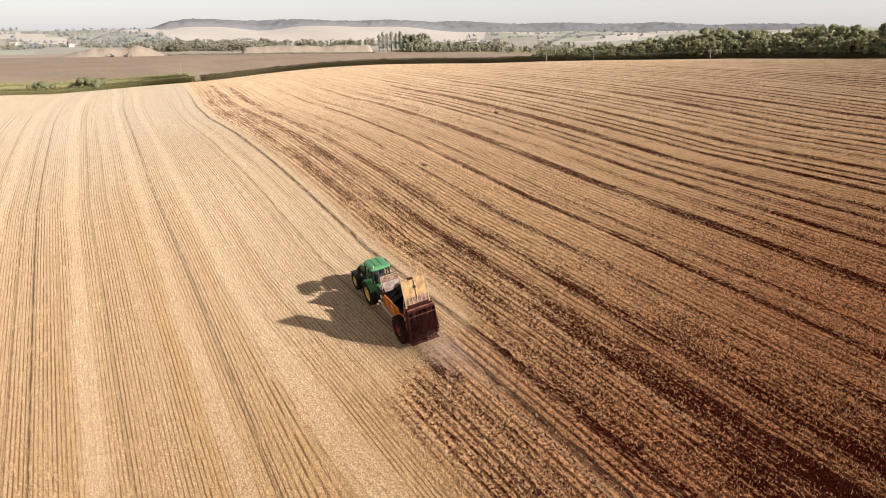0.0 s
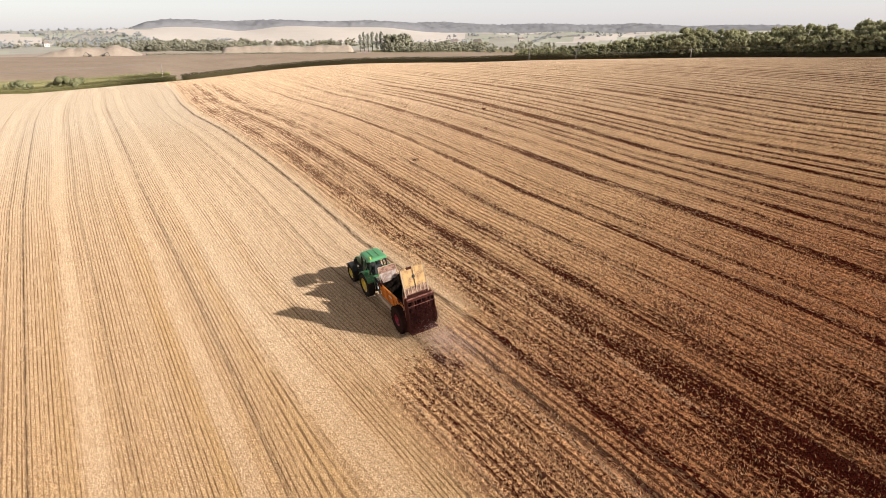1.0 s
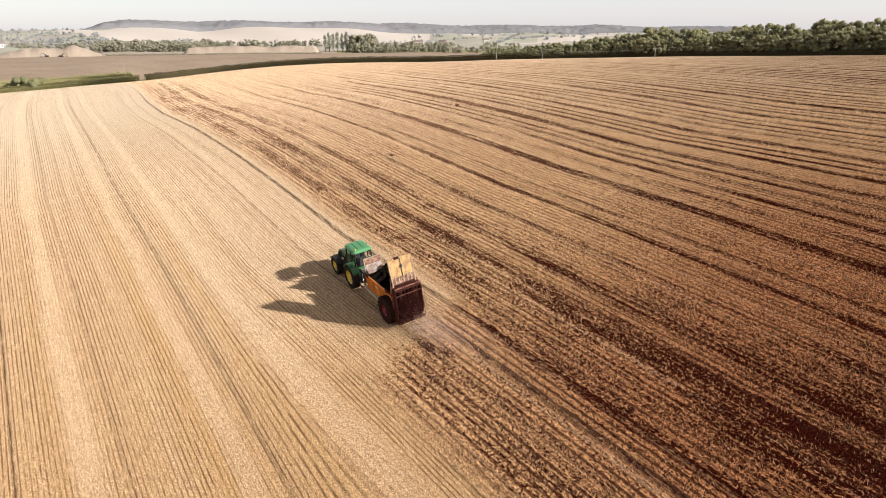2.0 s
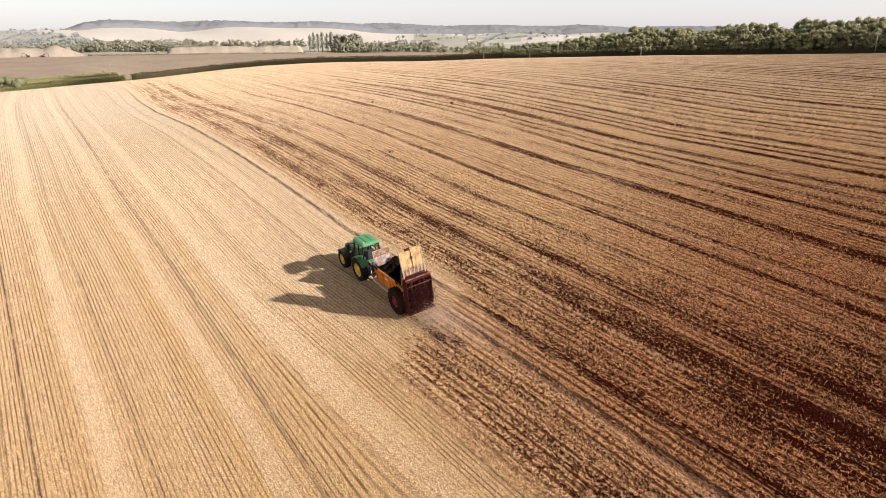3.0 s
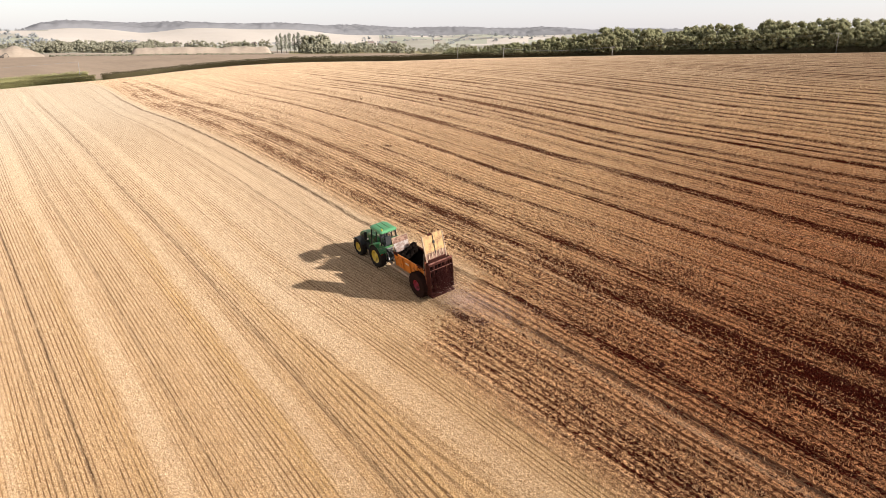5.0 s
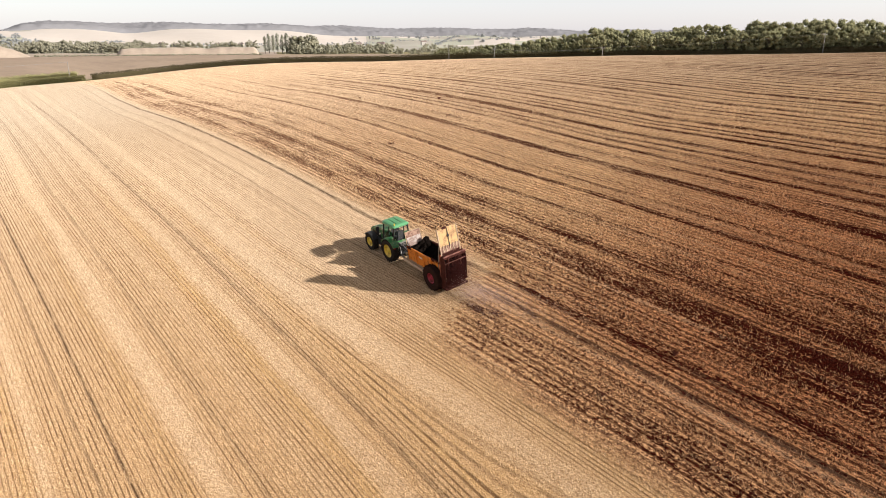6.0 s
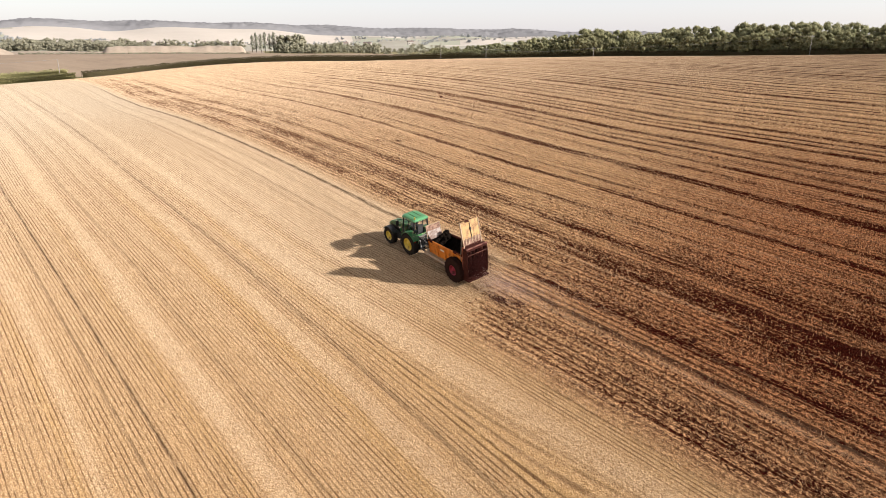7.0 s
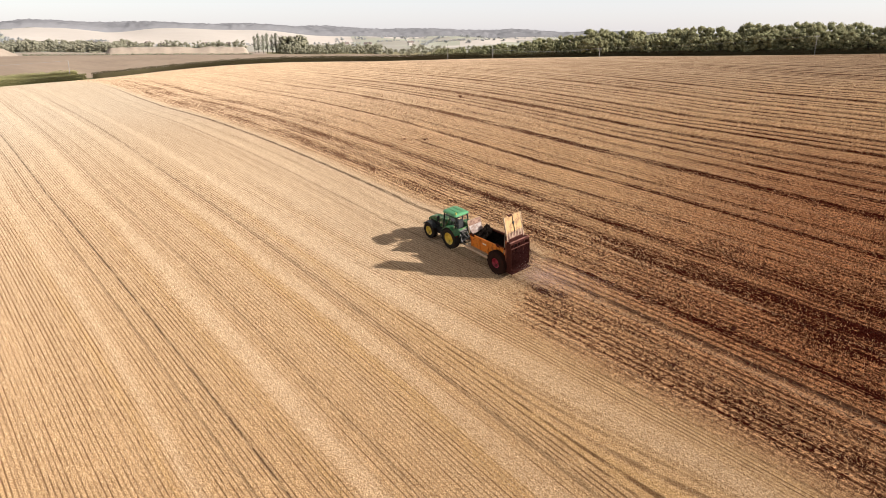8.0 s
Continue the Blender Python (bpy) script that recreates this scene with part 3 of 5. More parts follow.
M_RUSTBEAM = painted("rusty_beam", (0.2, 0.07, 0.045), (0.06, 0.02, 0.015), 0.8, 0.6)
M_SPLASH = plain("chalky_mud", (0.36, 0.25, 0.17), (0.60, 0.46, 0.34), 0.9, 6.0, 0.6)
M_POST = painted("mucky_red_post", (0.26, 0.075, 0.03), (0.05, 0.016, 0.012), 0.7, 0.6)
M_HEADUP = painted("mucky_mesh", (0.26, 0.15, 0.10), (0.08, 0.035, 0.025), 0.8, 0.7, scale=4.0)
M_LAMP = plain("lamp_lens", (0.7, 0.62, 0.5), (0.8, 0.75, 0.65), 0.2, 9.0, 0.05)
M_TAIL = plain("tail_lens", (0.16, 0.012, 0.01), (0.24, 0.03, 0.02), 0.25, 9.0, 0.05)
M_SEAT = plain("seat_cloth", (0.02, 0.02, 0.022), (0.05, 0.05, 0.05), 0.9, 12.0, 0.3)


def glass():
    n = Nodes("cab_glass")
    n.base((0.02, 0.025, 0.022), 0.06)
    n.b.inputs["Alpha"].default_value = 0.1
    return n.m


M_GLASS = glass()


def on_rows(u, v, up=0.0, pitch_span=2.85):
    """A pose on the field, facing along the rows and lying on the slope. u across, v along the rows, in metres."""
    ax, ay = Vector((math.cos(ROW), math.sin(ROW))), Vector((-math.sin(ROW), math.cos(ROW)))
    p = Vector((-16.0, 48.0)) + ax * u + ay * v
    h = lambda q: float(field_z(q.x, q.y))
    fwd = Vector((ay.x, ay.y, (h(p + ay * pitch_span) - h(p)) / pitch_span)).normalized()
    side = Vector((ax.x, ax.y, (h(p + ax) - h(p - ax)) / 2)).normalized()
    top = side.cross(fwd).normalized()
    side = fwd.cross(top)
    m = Matrix((side, fwd, top)).transposed().to_4x4()
    m.translation = Vector((p.x, p.y, h(p))) + top * up
    return m


def wheel(parent, x, y, r, w, rim_r, tyre_mat, rim_mat, lugs, name="wheel", out=-1):
    """A lugged tyre on a dished rim, the axle along x."""
    hub = new(name)
    hub.parent = parent
    hub.location = (x, y, r)
    h = w / 2
    bm = lathe(bmesh.new(), [(-h * 0.8, rim_r), (-h, rim_r * 1.12), (-h, r * 0.86), (-h * 0.86, r * 0.95), (-h * 0.5, r * 0.965), (0, r * 0.97), (h * 0.5, r * 0.965), (h * 0.86, r * 0.95), (h, r * 0.86), (h, rim_r * 1.12), (h * 0.8, rim_r)], 44)
    for i in range(lugs):
        for s in (-1, 1):
            a = 2 * math.pi * (i + 0.25 * s) / lugs
            m = Matrix.Rotation(a, 4, "X") @ Matrix.Translation((s * h * 0.48, 0, r * 0.965)) @ Matrix.Rotation(s * 0.7, 4, "Z")
            made = bmesh.ops.create_cube(bm, size=1, matrix=m @ Matrix.Diagonal((h * 1.15, r * 0.055, r * 0.09, 1)))
    part("tyre", bm, tyre_mat, hub, smooth=False)
    bm = lathe(bmesh.new(), [(out * h * 0.86, rim_r * 1.03), (out * h * 0.8, rim_r * 0.97), (out * h * 0.45, rim_r * 0.88), (out * h * 0.30, rim_r * 0.5), (out * h * 0.5, rim_r * 0.34), (out * h * 0.62, rim_r * 0.28), (out * h * 0.62, 0.001)], 32)
    part("rim", bm, rim_mat, hub, smooth=True)
    part("hub_cap", rod(bmesh.new(), (out * h * 0.55, 0, 0), (out * h * 0.8, 0, 0), rim_r * 0.2, rim_r * 0.16, 12), rim_mat, hub)
    return hub


def arch(bm, r, y0, z0, x0, x1, a0, a1, thick, seg=12):
    """A mudguard: a bent sheet over a wheel at (y0, z0)."""
    outline = []
    for i in range(seg + 1):
        a = radians(a0 + (a1 - a0) * i / seg)
        outline.append((y0 + r * math.cos(a), z0 + r * math.sin(a)))
    for i in range(seg, -1, -1):
        a = radians(a0 + (a1 - a0) * i / seg)
        outline.append((y0 + (r - thick) * math.cos(a), z0 + (r - thick) * math.sin(a)))
    lo = [bm.verts.new((x0, y, z)) for y, z in outline]
    hi = [bm.verts.new((x1, y, z)) for y, z in outline]
    k = len(lo)
    faces = []
    for i in range(k):
        j = (i + 1) % k
        faces.append(bm.faces.new((lo[j], lo[i], hi[i], hi[j])))
    for side in (lo, hi):
        for i in range(seg):
            faces.append(bm.faces.new((side[i], side[i + 1], side[k - 2 - i], side[k - 1 - i])))
    bmesh.ops.recalc_face_normals(bm, faces=faces)
    return bm


def make_tractor(m):
    """x to the right, y forwards, z up, from the ground under the rear axle."""
    t = thing("tractor", m, "green farm tractor with yellow rims and glazed cab, towing a spreader", "tractor")
    for s in (-1, 1):
        wheel(t, s * 0.88, 0, 0.89, 0.54, 0.50, M_TYRE, M_RIM, 18, "rear_wheel", s)
        wheel(t, s * 0.88, 2.65, 0.70, 0.46, 0.38, M_TYRE, M_RIM, 16, "front_wheel", s)
    # chassis, axles
    bm = box(bmesh.new(), -0.28, 0.28, -0.55, 3.2, 0.58, 1.1, 0.04)
    part("chassis", bm, M_BLACK, t)
    bm = rod(bmesh.new(), (-0.75, 0, 0.89), (0.75, 0, 0.89), 0.17, seg=14)
    part("rear_axle", bm, M_GREEN, t)
    bm = rod(bmesh.new(), (-0.75, 2.65, 0.70), (0.75, 2.65, 0.70), 0.11, seg=12)
    part("front_axle", bm, M_GREEN, t)
    # bonnet: a long sloping hood
    bm = prism(bmesh.new(), [(1.1, 1.05), (1.1, 1.9), (1.6, 1.88), (2.75, 1.74), (3.3, 1.58), (3.5, 1.38), (3.54, 0.95), (3.1, 0.9)], -0.38, 0.38, 0.07)
    bonnet = part("bonnet", bm, M_GREEN, t, smooth=False)
    bm = box(bmesh.new(), -0.33, 0.33, 3.5, 3.57, 0.97, 1.35, 0.02)
    part("grille", bm, M_BLACK, bonnet)
    for s in (-1, 1):
        part("side_grille", box(bmesh.new(), s * 0.39 - 0.012, s * 0.39 + 0.012, 2.0, 3.2, 1.08, 1.42, 0.005), M_BLACK, bonnet)
        part("headlight", box(bmesh.new(), s * 0.24 - 0.1, s * 0.24 + 0.1, 3.54, 3.6, 1.22, 1.34, 0.015), M_LAMP, bonnet)
    part("front_weight", box(bmesh.new(), -0.33, 0.33, 3.58, 3.9, 0.6, 0.95, 0.05), M_BLACK, t)
    bm = rod(bmesh.new(), (0.56, 1.3, 1.25), (0.56, 1.3, 2.6), 0.07, seg=12)
    rod(bm, (0.56, 1.3, 2.6), (0.56, 1.24, 2.8), 0.05, seg=10)
    part("exhaust_stack", bm, M_BLACK, t)
    part("air_intake", box(bmesh.new(), 0.46, 0.62, 1.4, 1.62, 1.3, 1.98, 0.04), M_BLACK, t)
    # mudguards
    for s in (-1, 1):
        a, b = sorted((s * 0.55, s * 1.12))
        part("rear_mudguard", arch(bmesh.new(), 1.0, 0.0, 0.89, a, b, 28, 150, 0.05), M_GREEN, t)
        a, b = sorted((s * 0.56, s * 0.64))
        part("inner_mudguard", prism(bmesh.new(), [(-0.8, 1.05), (-0.66, 1.65), (0.0, 1.88), (0.7, 1.65), (0.88, 1.2), (0.3, 0.95)], a, b), M_GREEN, t)
        a, b = sorted((s * 0.66, s * 1.14))
        part("front_mudguard", arch(bmesh.new(), 0.79, 2.65, 0.70, a, b, 35, 150, 0.04), M_BLACK, t)
        part("tail_lamp", box(bmesh.new(), s * 1.0 - 0.07, s * 1.0 + 0.07, -0.9, -0.86, 1.32, 1.4, 0.01), M_TAIL, t)
    # cab
    cab = new("cab")
    cab.parent = t
    part("cab_floor", box(bmesh.new(), -0.68, 0.68, -0.42, 1.1, 1.08, 1.28, 0.03), M_BLACK, cab)
    lower = {"fl": (-0.69, 1.12), "fr": (0.69, 1.12), "bl": (-0.69, -0.38), "br": (0.69, -0.38)}
    upper = {"fl": (-0.63, 1.0), "fr": (0.63, 1.0), "bl": (-0.63, -0.36), "br": (0.63, -0.36)}
    for k in lower:
        part("pillar", rod(bmesh.new(), (*lower[k], 1.25), (*upper[k], 2.74), 0.06, 0.055, 8), M_BLACK, cab)
    for s in (-1, 1):
        part("pillar", rod(bmesh.new(), (s * 0.70, 0.3, 1.25), (s * 0.64, 0.3, 2.74), 0.045, 0.04, 8), M_BLACK, cab)

    def pane(name, a, b, c, d):
        bm = bmesh.new()
        bm.faces.new([bm.verts.new(p) for p in (a, b, c, d)])
        bmesh.ops.solidify(bm, geom=bm.faces[:], thickness=0.012)
        ob = part(name, bm, M_GLASS, cab)
        ob.visible_shadow = False
        return ob

    pane("rear_window", (-0.66, -0.385, 1.62), (0.66, -0.385, 1.62), (0.6, -0.365, 2.72), (-0.6, -0.365, 2.72))
    pane("windscreen", (-0.64, 1.12, 1.35), (0.64, 1.12, 1.35), (0.6, 1.0, 2.72), (-0.6, 1.0, 2.72))
    for s in (-1, 1):
        pane("side_window", (s * 0.695, -0.34, 1.6), (s * 0.695, 0.27, 1.35), (s * 0.64, 0.28, 2.72), (s * 0.635, -0.33, 2.72))
        pane("cab_door", (s * 0.70, 0.33, 1.3), (s * 0.69, 1.08, 1.3), (s * 0.635, 0.97, 2.72), (s * 0.64, 0.33, 2.72))
    part("rear_panel", box(bmesh.new(), -0.67, 0.67, -0.45, -0.38, 1.1, 1.62, 0.02), M_GREEN, cab)
    # roof: a cap with clipped corners, a bevelled brow and two low ribs
    bm = bmesh.new()
    rings = []
    for z, inset in ((2.72, 0.05), (2.76, 0.0), (2.84, 0.0), (2.91, 0.09), (2.94, 0.24)):
        hx, y0, y1, c = 0.73 - inset, -0.5 + inset, 1.24 - inset, 0.2
        rings.append([bm.verts.new((x, y, z + 0.02 * (1 - abs(x)))) for x, y in ((-hx + c * 0.5, y0), (hx - c * 0.5, y0), (hx, y0 + c * 0.5), (hx, y1 - c), (hx - c, y1), (c - hx, y1), (-hx, y1 - c), (-hx, y0 + c * 0.5))])
    for p, q in zip(rings, rings[1:]):
        for i in range(8):
            bm.faces.new((p[i], p[(i + 1) % 8], q[(i + 1) % 8], q[i]))
    bm.faces.new(rings[-1])
    bm.faces.new(rings[0][::-1])
    roof = part("roof", bm, M_ROOF, cab, "faded green roof cap")
    for s in (-1, 1):
        part("roof_rib", box(bmesh.new(), s * 0.22 - 0.025, s * 0.22 + 0.025, -0.22, 0.95, 2.95, 2.985, 0.012), M_ROOF, roof)
        for y in (-0.5, 1.24):
            part("work_light", box(bmesh.new(), s * 0.48 - 0.09, s * 0.48 + 0.09, y - 0.03, y + 0.03, 2.68, 2.78, 0.015), M_STEEL if y > 0 else M_BLACK, roof)
        bm = rod(bmesh.new(), (s * 0.66, 1.05, 2.5), (s * 1.02, 1.35, 2.52), 0.022, seg=6)
        rod(bm, (s * 1.02, 1.35, 2.52), (s * 1.03, 1.35, 2.05), 0.018, seg=6)
        arm = part("mirror_arm", bm, M_BLACK, cab)
        part("mirror", box(bmesh.new(), s * 1.03 - 0.13, s * 1.03 + 0.13, 1.31, 1.38, 1.98, 2.42, 0.03), M_BLACK, arm)
    for s in (-1, 1):
        part("indicator_lamp", box(bmesh.new(), s * 0.98 - 0.06, s * 0.98 + 0.06, 1.08, 1.14, 1.86, 1.98, 0.015), M_LAMP, cab)
        part("handrail", rod(rod(bmesh.new(), (s * 0.75, 1.16, 1.3), (s * 0.72, 1.1, 2.1), 0.016, seg=6), (s * 0.72, 1.1, 2.1), (s * 0.66, 1.06, 2.15), 0.016, seg=6), M_BLACK, cab)
    part("beacon", rod(bmesh.new(), (-0.5, -0.3, 2.93), (-0.5, -0.3, 3.08), 0.055, 0.045, 10), M_RIM, roof, "amber beacon")
    bm = bmesh.new()
    for s in (-1, 1):
        rod(bm, (s * 0.5, -0.46, 2.35), (s * 0.5, -0.46, 2.7), 0.015, seg=6)
    rod(bm, (-0.55, -0.46, 2.66), (0.55, -0.46, 2.66), 0.02, seg=6)
    part("wiper_rail", bm, M_BLACK, cab)
    part("console", box(bmesh.new(), 0.3, 0.6, 0.0, 0.8, 1.28, 1.85, 0.06), M_BLACK, cab)
    bm = box(bmesh.new(), -0.26, 0.26, -0.15, 0.35, 1.5, 1.68, 0.05)
    box(bm, -0.25, 0.25, -0.28, -0.14, 1.66, 2.3, 0.05)
    part("driver_seat", bm, M_SEAT, cab)
    bm = rod(bmesh.new(), (0, 0.95, 1.3), (0, 0.75, 1.95), 0.05, seg=8)
    rod(bm, (0, 0.76, 1.94), (0, 0.73, 1.98), 0.2, seg=20)
    part("steering_wheel", bm, M_BLACK, cab)
    # steps and fuel tank, left and right
    for s in (-1, 1):
        bm = bmesh.new()
        for k in range(3):
            box(bm, s * 0.72 - 0.2, s * 0.72 + 0.2, 0.95, 1.3, 0.45 + 0.27 * k, 0.49 + 0.27 * k, 0.008)
        for y in (0.95, 1.3):
            rod(bm, (s * 0.9, y, 0.45), (s * 0.85, y, 1.25), 0.02, seg=6)
        part("steps", bm, M_BLACK, t)
        part("fuel_tank", box(bmesh.new(), min(s * 0.35, s * 0.7), max(s * 0.35, s * 0.7), 1.35, 2.2, 0.6, 1.1, 0.08), M_BLACK, t)
    # rear linkage and hoses
    bm = bmesh.new()
    for s in (-1, 1):
        rod(bm, (s * 0.35, -0.3, 0.75), (s * 0.45, -1.1, 0.62), 0.05, seg=8)
        rod(bm, (s * 0.32, -0.45, 1.5), (s * 0.42, -0.85, 0.7), 0.035, seg=8)
    rod(bm, (0, -0.5, 1.15), (0, -1.0, 1.0), 0.04, seg=8)
    part("rear_linkage", bm, M_STEEL, t)
    bm = box(bmesh.new(), -0.12, 0.12, -0.95, -0.4, 0.48, 0.6, 0.02)
    part("drawbar_hitch", bm, M_BLACK, t)
    for i in range(6):
        x = -0.4 + 0.15 * i
        pts = [(x, -0.5, 1.42), (x, -0.78, 1.5 - 0.05 * (i % 3)), (x * 0.9, -1.05, 1.1 + 0.06 * i), (x * 0.7, -1.3, 1.0 + 0.07 * i), (x * 0.5, -1.75, 1.3 + 0.05 * (i % 2))]
        bm = bmesh.new()
        for p, q in zip(pts, pts[1:]):
            rod(bm, p, q, 0.024, seg=6)
        part("hydraulic_hose", bm, M_BLACK, t)
    part("spool_valves", box(bmesh.new(), -0.45, 0.45, -0.6, -0.45, 1.2, 1.5, 0.03), M_STEEL, t)
    for s in (-1, 1):
        part("lift_arm", prism(bmesh.new(), [(-0.3, 1.45), (-0.3, 1.6), (-0.95, 1.42), (-0.95, 1.3)], s * 0.42 - 0.05, s * 0.42 + 0.05), M_BLACK, t)
        part("ball_hook", rod(bmesh.new(), (s * 0.45, -1.1, 0.62), (s * 0.45, -1.25, 0.62), 0.08, seg=8), M_STEEL, t)
    part("pick_up_frame", box(bmesh.new(), -0.5, 0.5, -0.72, -0.62, 0.5, 0.85, 0.03), M_BLACK, t)
    return t


def make_spreader(m):
    """Rear-discharge muck spreader. y forwards from its axle, z from the ground; it spans x -0.95 to 0.95."""
    t = thing("muck_spreader", m, "orange rear-discharge muck spreader caked with manure, its slurry door raised", "spreader")
    for s in (-1, 1):
        wheel(t, s * 0.98, -0.2, 0.95, 0.62, 0.38, M_MUDTYRE, M_RED, 17, "road_wheel", s)
    part("axle", rod(bmesh.new(), (-0.8, -0.2, 0.93), (0.8, -0.2, 0.93), 0.1, seg=12), M_MUCK, t)
    front, rear, top, top_front = 3.05, -0.95, 2.3, 2.1
    # body: sides that lean out a little, floor, front
    for s in (-1, 1):
        bm = bmesh.new()
        ring = [(s * 0.74, front, 1.0), (s * 0.74, rear, 0.95), (s * 0.88, rear, top), (s * 0.88, front, top_front)]
        inner = [(x - s * 0.04, y, z) for x, y, z in ring]
        a, b = [bm.verts.new(p) for p in ring], [bm.verts.new(p) for p in inner]
        fs = [bm.faces.new(a), bm.faces.new(b[::-1])] + [bm.faces.new((a[i], b[i], b[(i + 1) % 4], a[(i + 1) % 4])) for i in range(4)]
        bmesh.ops.recalc_face_normals(bm, faces=fs)
        side = part("side_wall", bm, M_ORANGE, t)
        for y in (3.0, 2.0, 1.05, 0.1, -0.9):
            part("side_rib", rod(bmesh.new(), (s * 0.78, y, 1.0), (s * 0.915, y, top_front + (top - top_front) * (front - y) / 4 - 0.02), 0.035, seg=6), M_ORANGE, side)
        bm = bmesh.new()
        ring = [(s * 0.69, front - 0.05, 0.97), (s * 0.69, rear, 0.97), (s * 0.825, rear, top - 0.01), (s * 0.825, front - 0.05, top_front - 0.01)]
        bm.faces.new([bm.verts.new(q) for q in ring])
        bmesh.ops.solidify(bm, geom=bm.faces[:], thickness=0.015)
        part("lining", bm, M_LOAD, side, "side lining black with manure")
        part("top_rail", rod(bmesh.new(), (s * 0.895, front + 0.03, top_front), (s * 0.895, rear, top), 0.05, seg=8), M_ORANGE if s < 0 else M_MUCK, side, "" if s < 0 else "top rail caked with dark muck")
        if s > 0:
            # muck piled over the rail in ragged lumps
            bm = bmesh.new()
            for i in range(26):
                f = (i + 0.5) / 26
                size = 0.09 + 0.1 * abs(noise.noise((i * 0.7, 2.0, 0)))
                made = bmesh.ops.create_icosphere(bm, subdivisions=1, radius=size)["verts"]
                for v in made:
                    v.co = v.co * (1 + 0.35 * noise.noise(v.co * 9 + Vector((i, 0, 0)))) + Vector((0.84, front - (front - rear) * f, top_front + (top - top_front) * f + 0.05 * noise.noise((i * 1.3, 0, 5))))
            part("piled_muck", bm, M_MUCK, side, "ragged dark muck along the rail")
        else:
            # and dripping over the near rail at both ends
            for first, last in ((0, 7), (7, 16)):
                bm = bmesh.new()
                for i in range(first, last):
                    y = (front - 0.08 * i) if i < 7 else (rear + 0.12 * (i - 7))
                    made = bmesh.ops.create_icosphere(bm, subdivisions=1, radius=0.08 + 0.05 * abs(noise.noise((i * 0.9, 1.0, 3))))["verts"]
                    for v in made:
                        v.co = Vector((v.co.x * 0.7, v.co.y, v.co.z * 1.5)) * (1 + 0.35 * noise.noise(v.co * 9 + Vector((0, i, 0)))) + Vector((-0.9, y, top_front + (top - top_front) * (front - y) / 4 + 0.06 * noise.noise((i * 1.7, 4, 0))))
                part("dripping_muck", bm, M_MUCK, side, "dark muck hanging over the rail")
        part("lower_rail", box(bmesh.new(), s * 0.74 - 0.07, s * 0.74 + 0.07, rear, front + 0.35, 0.93, 1.02, 0.02), M_PALEFRAME, side, "pale mud-splashed chassis rail")
    part("floor_panel", box(bmesh.new(), -0.72, 0.72, rear, front, 0.98, 1.03), M_MUCK, t)
    part("front_wall", box(bmesh.new(), -0.80, 0.80, front - 0.04, front + 0.02, 0.95, 2.0, 0.01), M_LOAD, t)
    # ragged muck heaped against the front wall, higher towards the far side
    bm = bmesh.new()
    for i in range(26):
        f = (i % 13) / 12
        made = bmesh.ops.create_icosphere(bm, subdivisions=2, radius=0.2 + 0.1 * abs(noise.noise((i * 0.8, 6.0, 1))))["verts"]
        for v in made:
            v.co = v.co * (1 + 0.5 * noise.noise(v.co * 7 + Vector((i, 2, 0))) + 0.3 * noise.noise(v.co * 17)) + Vector((-0.5 + 1.2 * f, front - 0.2 - 0.4 * (i // 13), 1.72 + 0.5 * f ** 1.5 - 0.15 * (i // 13) + 0.06 * noise.noise((i * 1.1, 0, 8))))
    part("caked_front", bm, M_LOAD, t, "black muck heaped against the front wall")
    # headboard: a dirty steel plate over the front, with a frame round it, bent towards the load at its foot
    bm = prism(bmesh.new(), [(front + 0.56, 2.9), (front + 0.60, 2.9), (front + 0.48, 2.5), (front + 0.44, 2.5)], -0.62, 0.62)
    head = part("headboard", bm, M_HEADUP, t, "mucky headboard mesh in a pale frame")
    bm = prism(bmesh.new(), [(front + 0.44, 2.49), (front + 0.48, 2.49), (front + 0.40, 2.24), (front + 0.24, 2.08), (front + 0.02, 1.98), (front, 2.02), (front + 0.21, 2.12), (front + 0.36, 2.26)], -0.60, 0.60)
    part("headboard_lip", bm, M_HEAD, head, "pale bent steel lip")
    for a, b in (((-0.65, front + 0.58, 2.92), (0.65, front + 0.58, 2.92)), ((-0.65, front + 0.58, 2.92), (-0.68, front + 0.3, 1.9)), ((0.65, front + 0.58, 2.92), (0.68, front + 0.3, 1.9)), ((0, front + 0.61, 2.9), (0, front + 0.49, 2.3))):
        part("headboard_bar", rod(bmesh.new(), a, b, 0.032, seg=6), M_PALEFRAME, head)
    for s in (-1, 1):
        part("headboard_stay", rod(bmesh.new(), (s * 0.68, front + 0.32, 1.95), (s * 0.72, front, 1.5), 0.04, seg=6), M_ORANGE, t)
    for s in (-1, 1):
        part("chassis_beam", box(bmesh.new(), s * 0.72 - 0.09, s * 0.72 + 0.09, 0.85, front + 0.75, 0.6, 0.82, 0.03), M_SPLASH, t, "chassis beam caked in pale chalky mud")
    # drawbar
    bm = bmesh.new()
    for s in (-1, 1):
        rod(bm, (s * 0.6, front + 0.3, 0.96), (s * 0.06, front + 1.55, 0.6), 0.07, seg=8)
    rod(bm, (0, front + 1.5, 0.6), (0, front + 1.95, 0.56), 0.07, seg=8)
    part("drawbar", bm, M_PALEFRAME, t)
    part("drive_shaft", rod(bmesh.new(), (0, front, 0.98), (0, front + 2.0, 0.9), 0.06, seg=10), M_BLACK, t)
    part("gearbox", box(bmesh.new(), -0.2, 0.2, front + 0.02, front + 0.4, 0.85, 1.2, 0.04), M_MUCK, t)
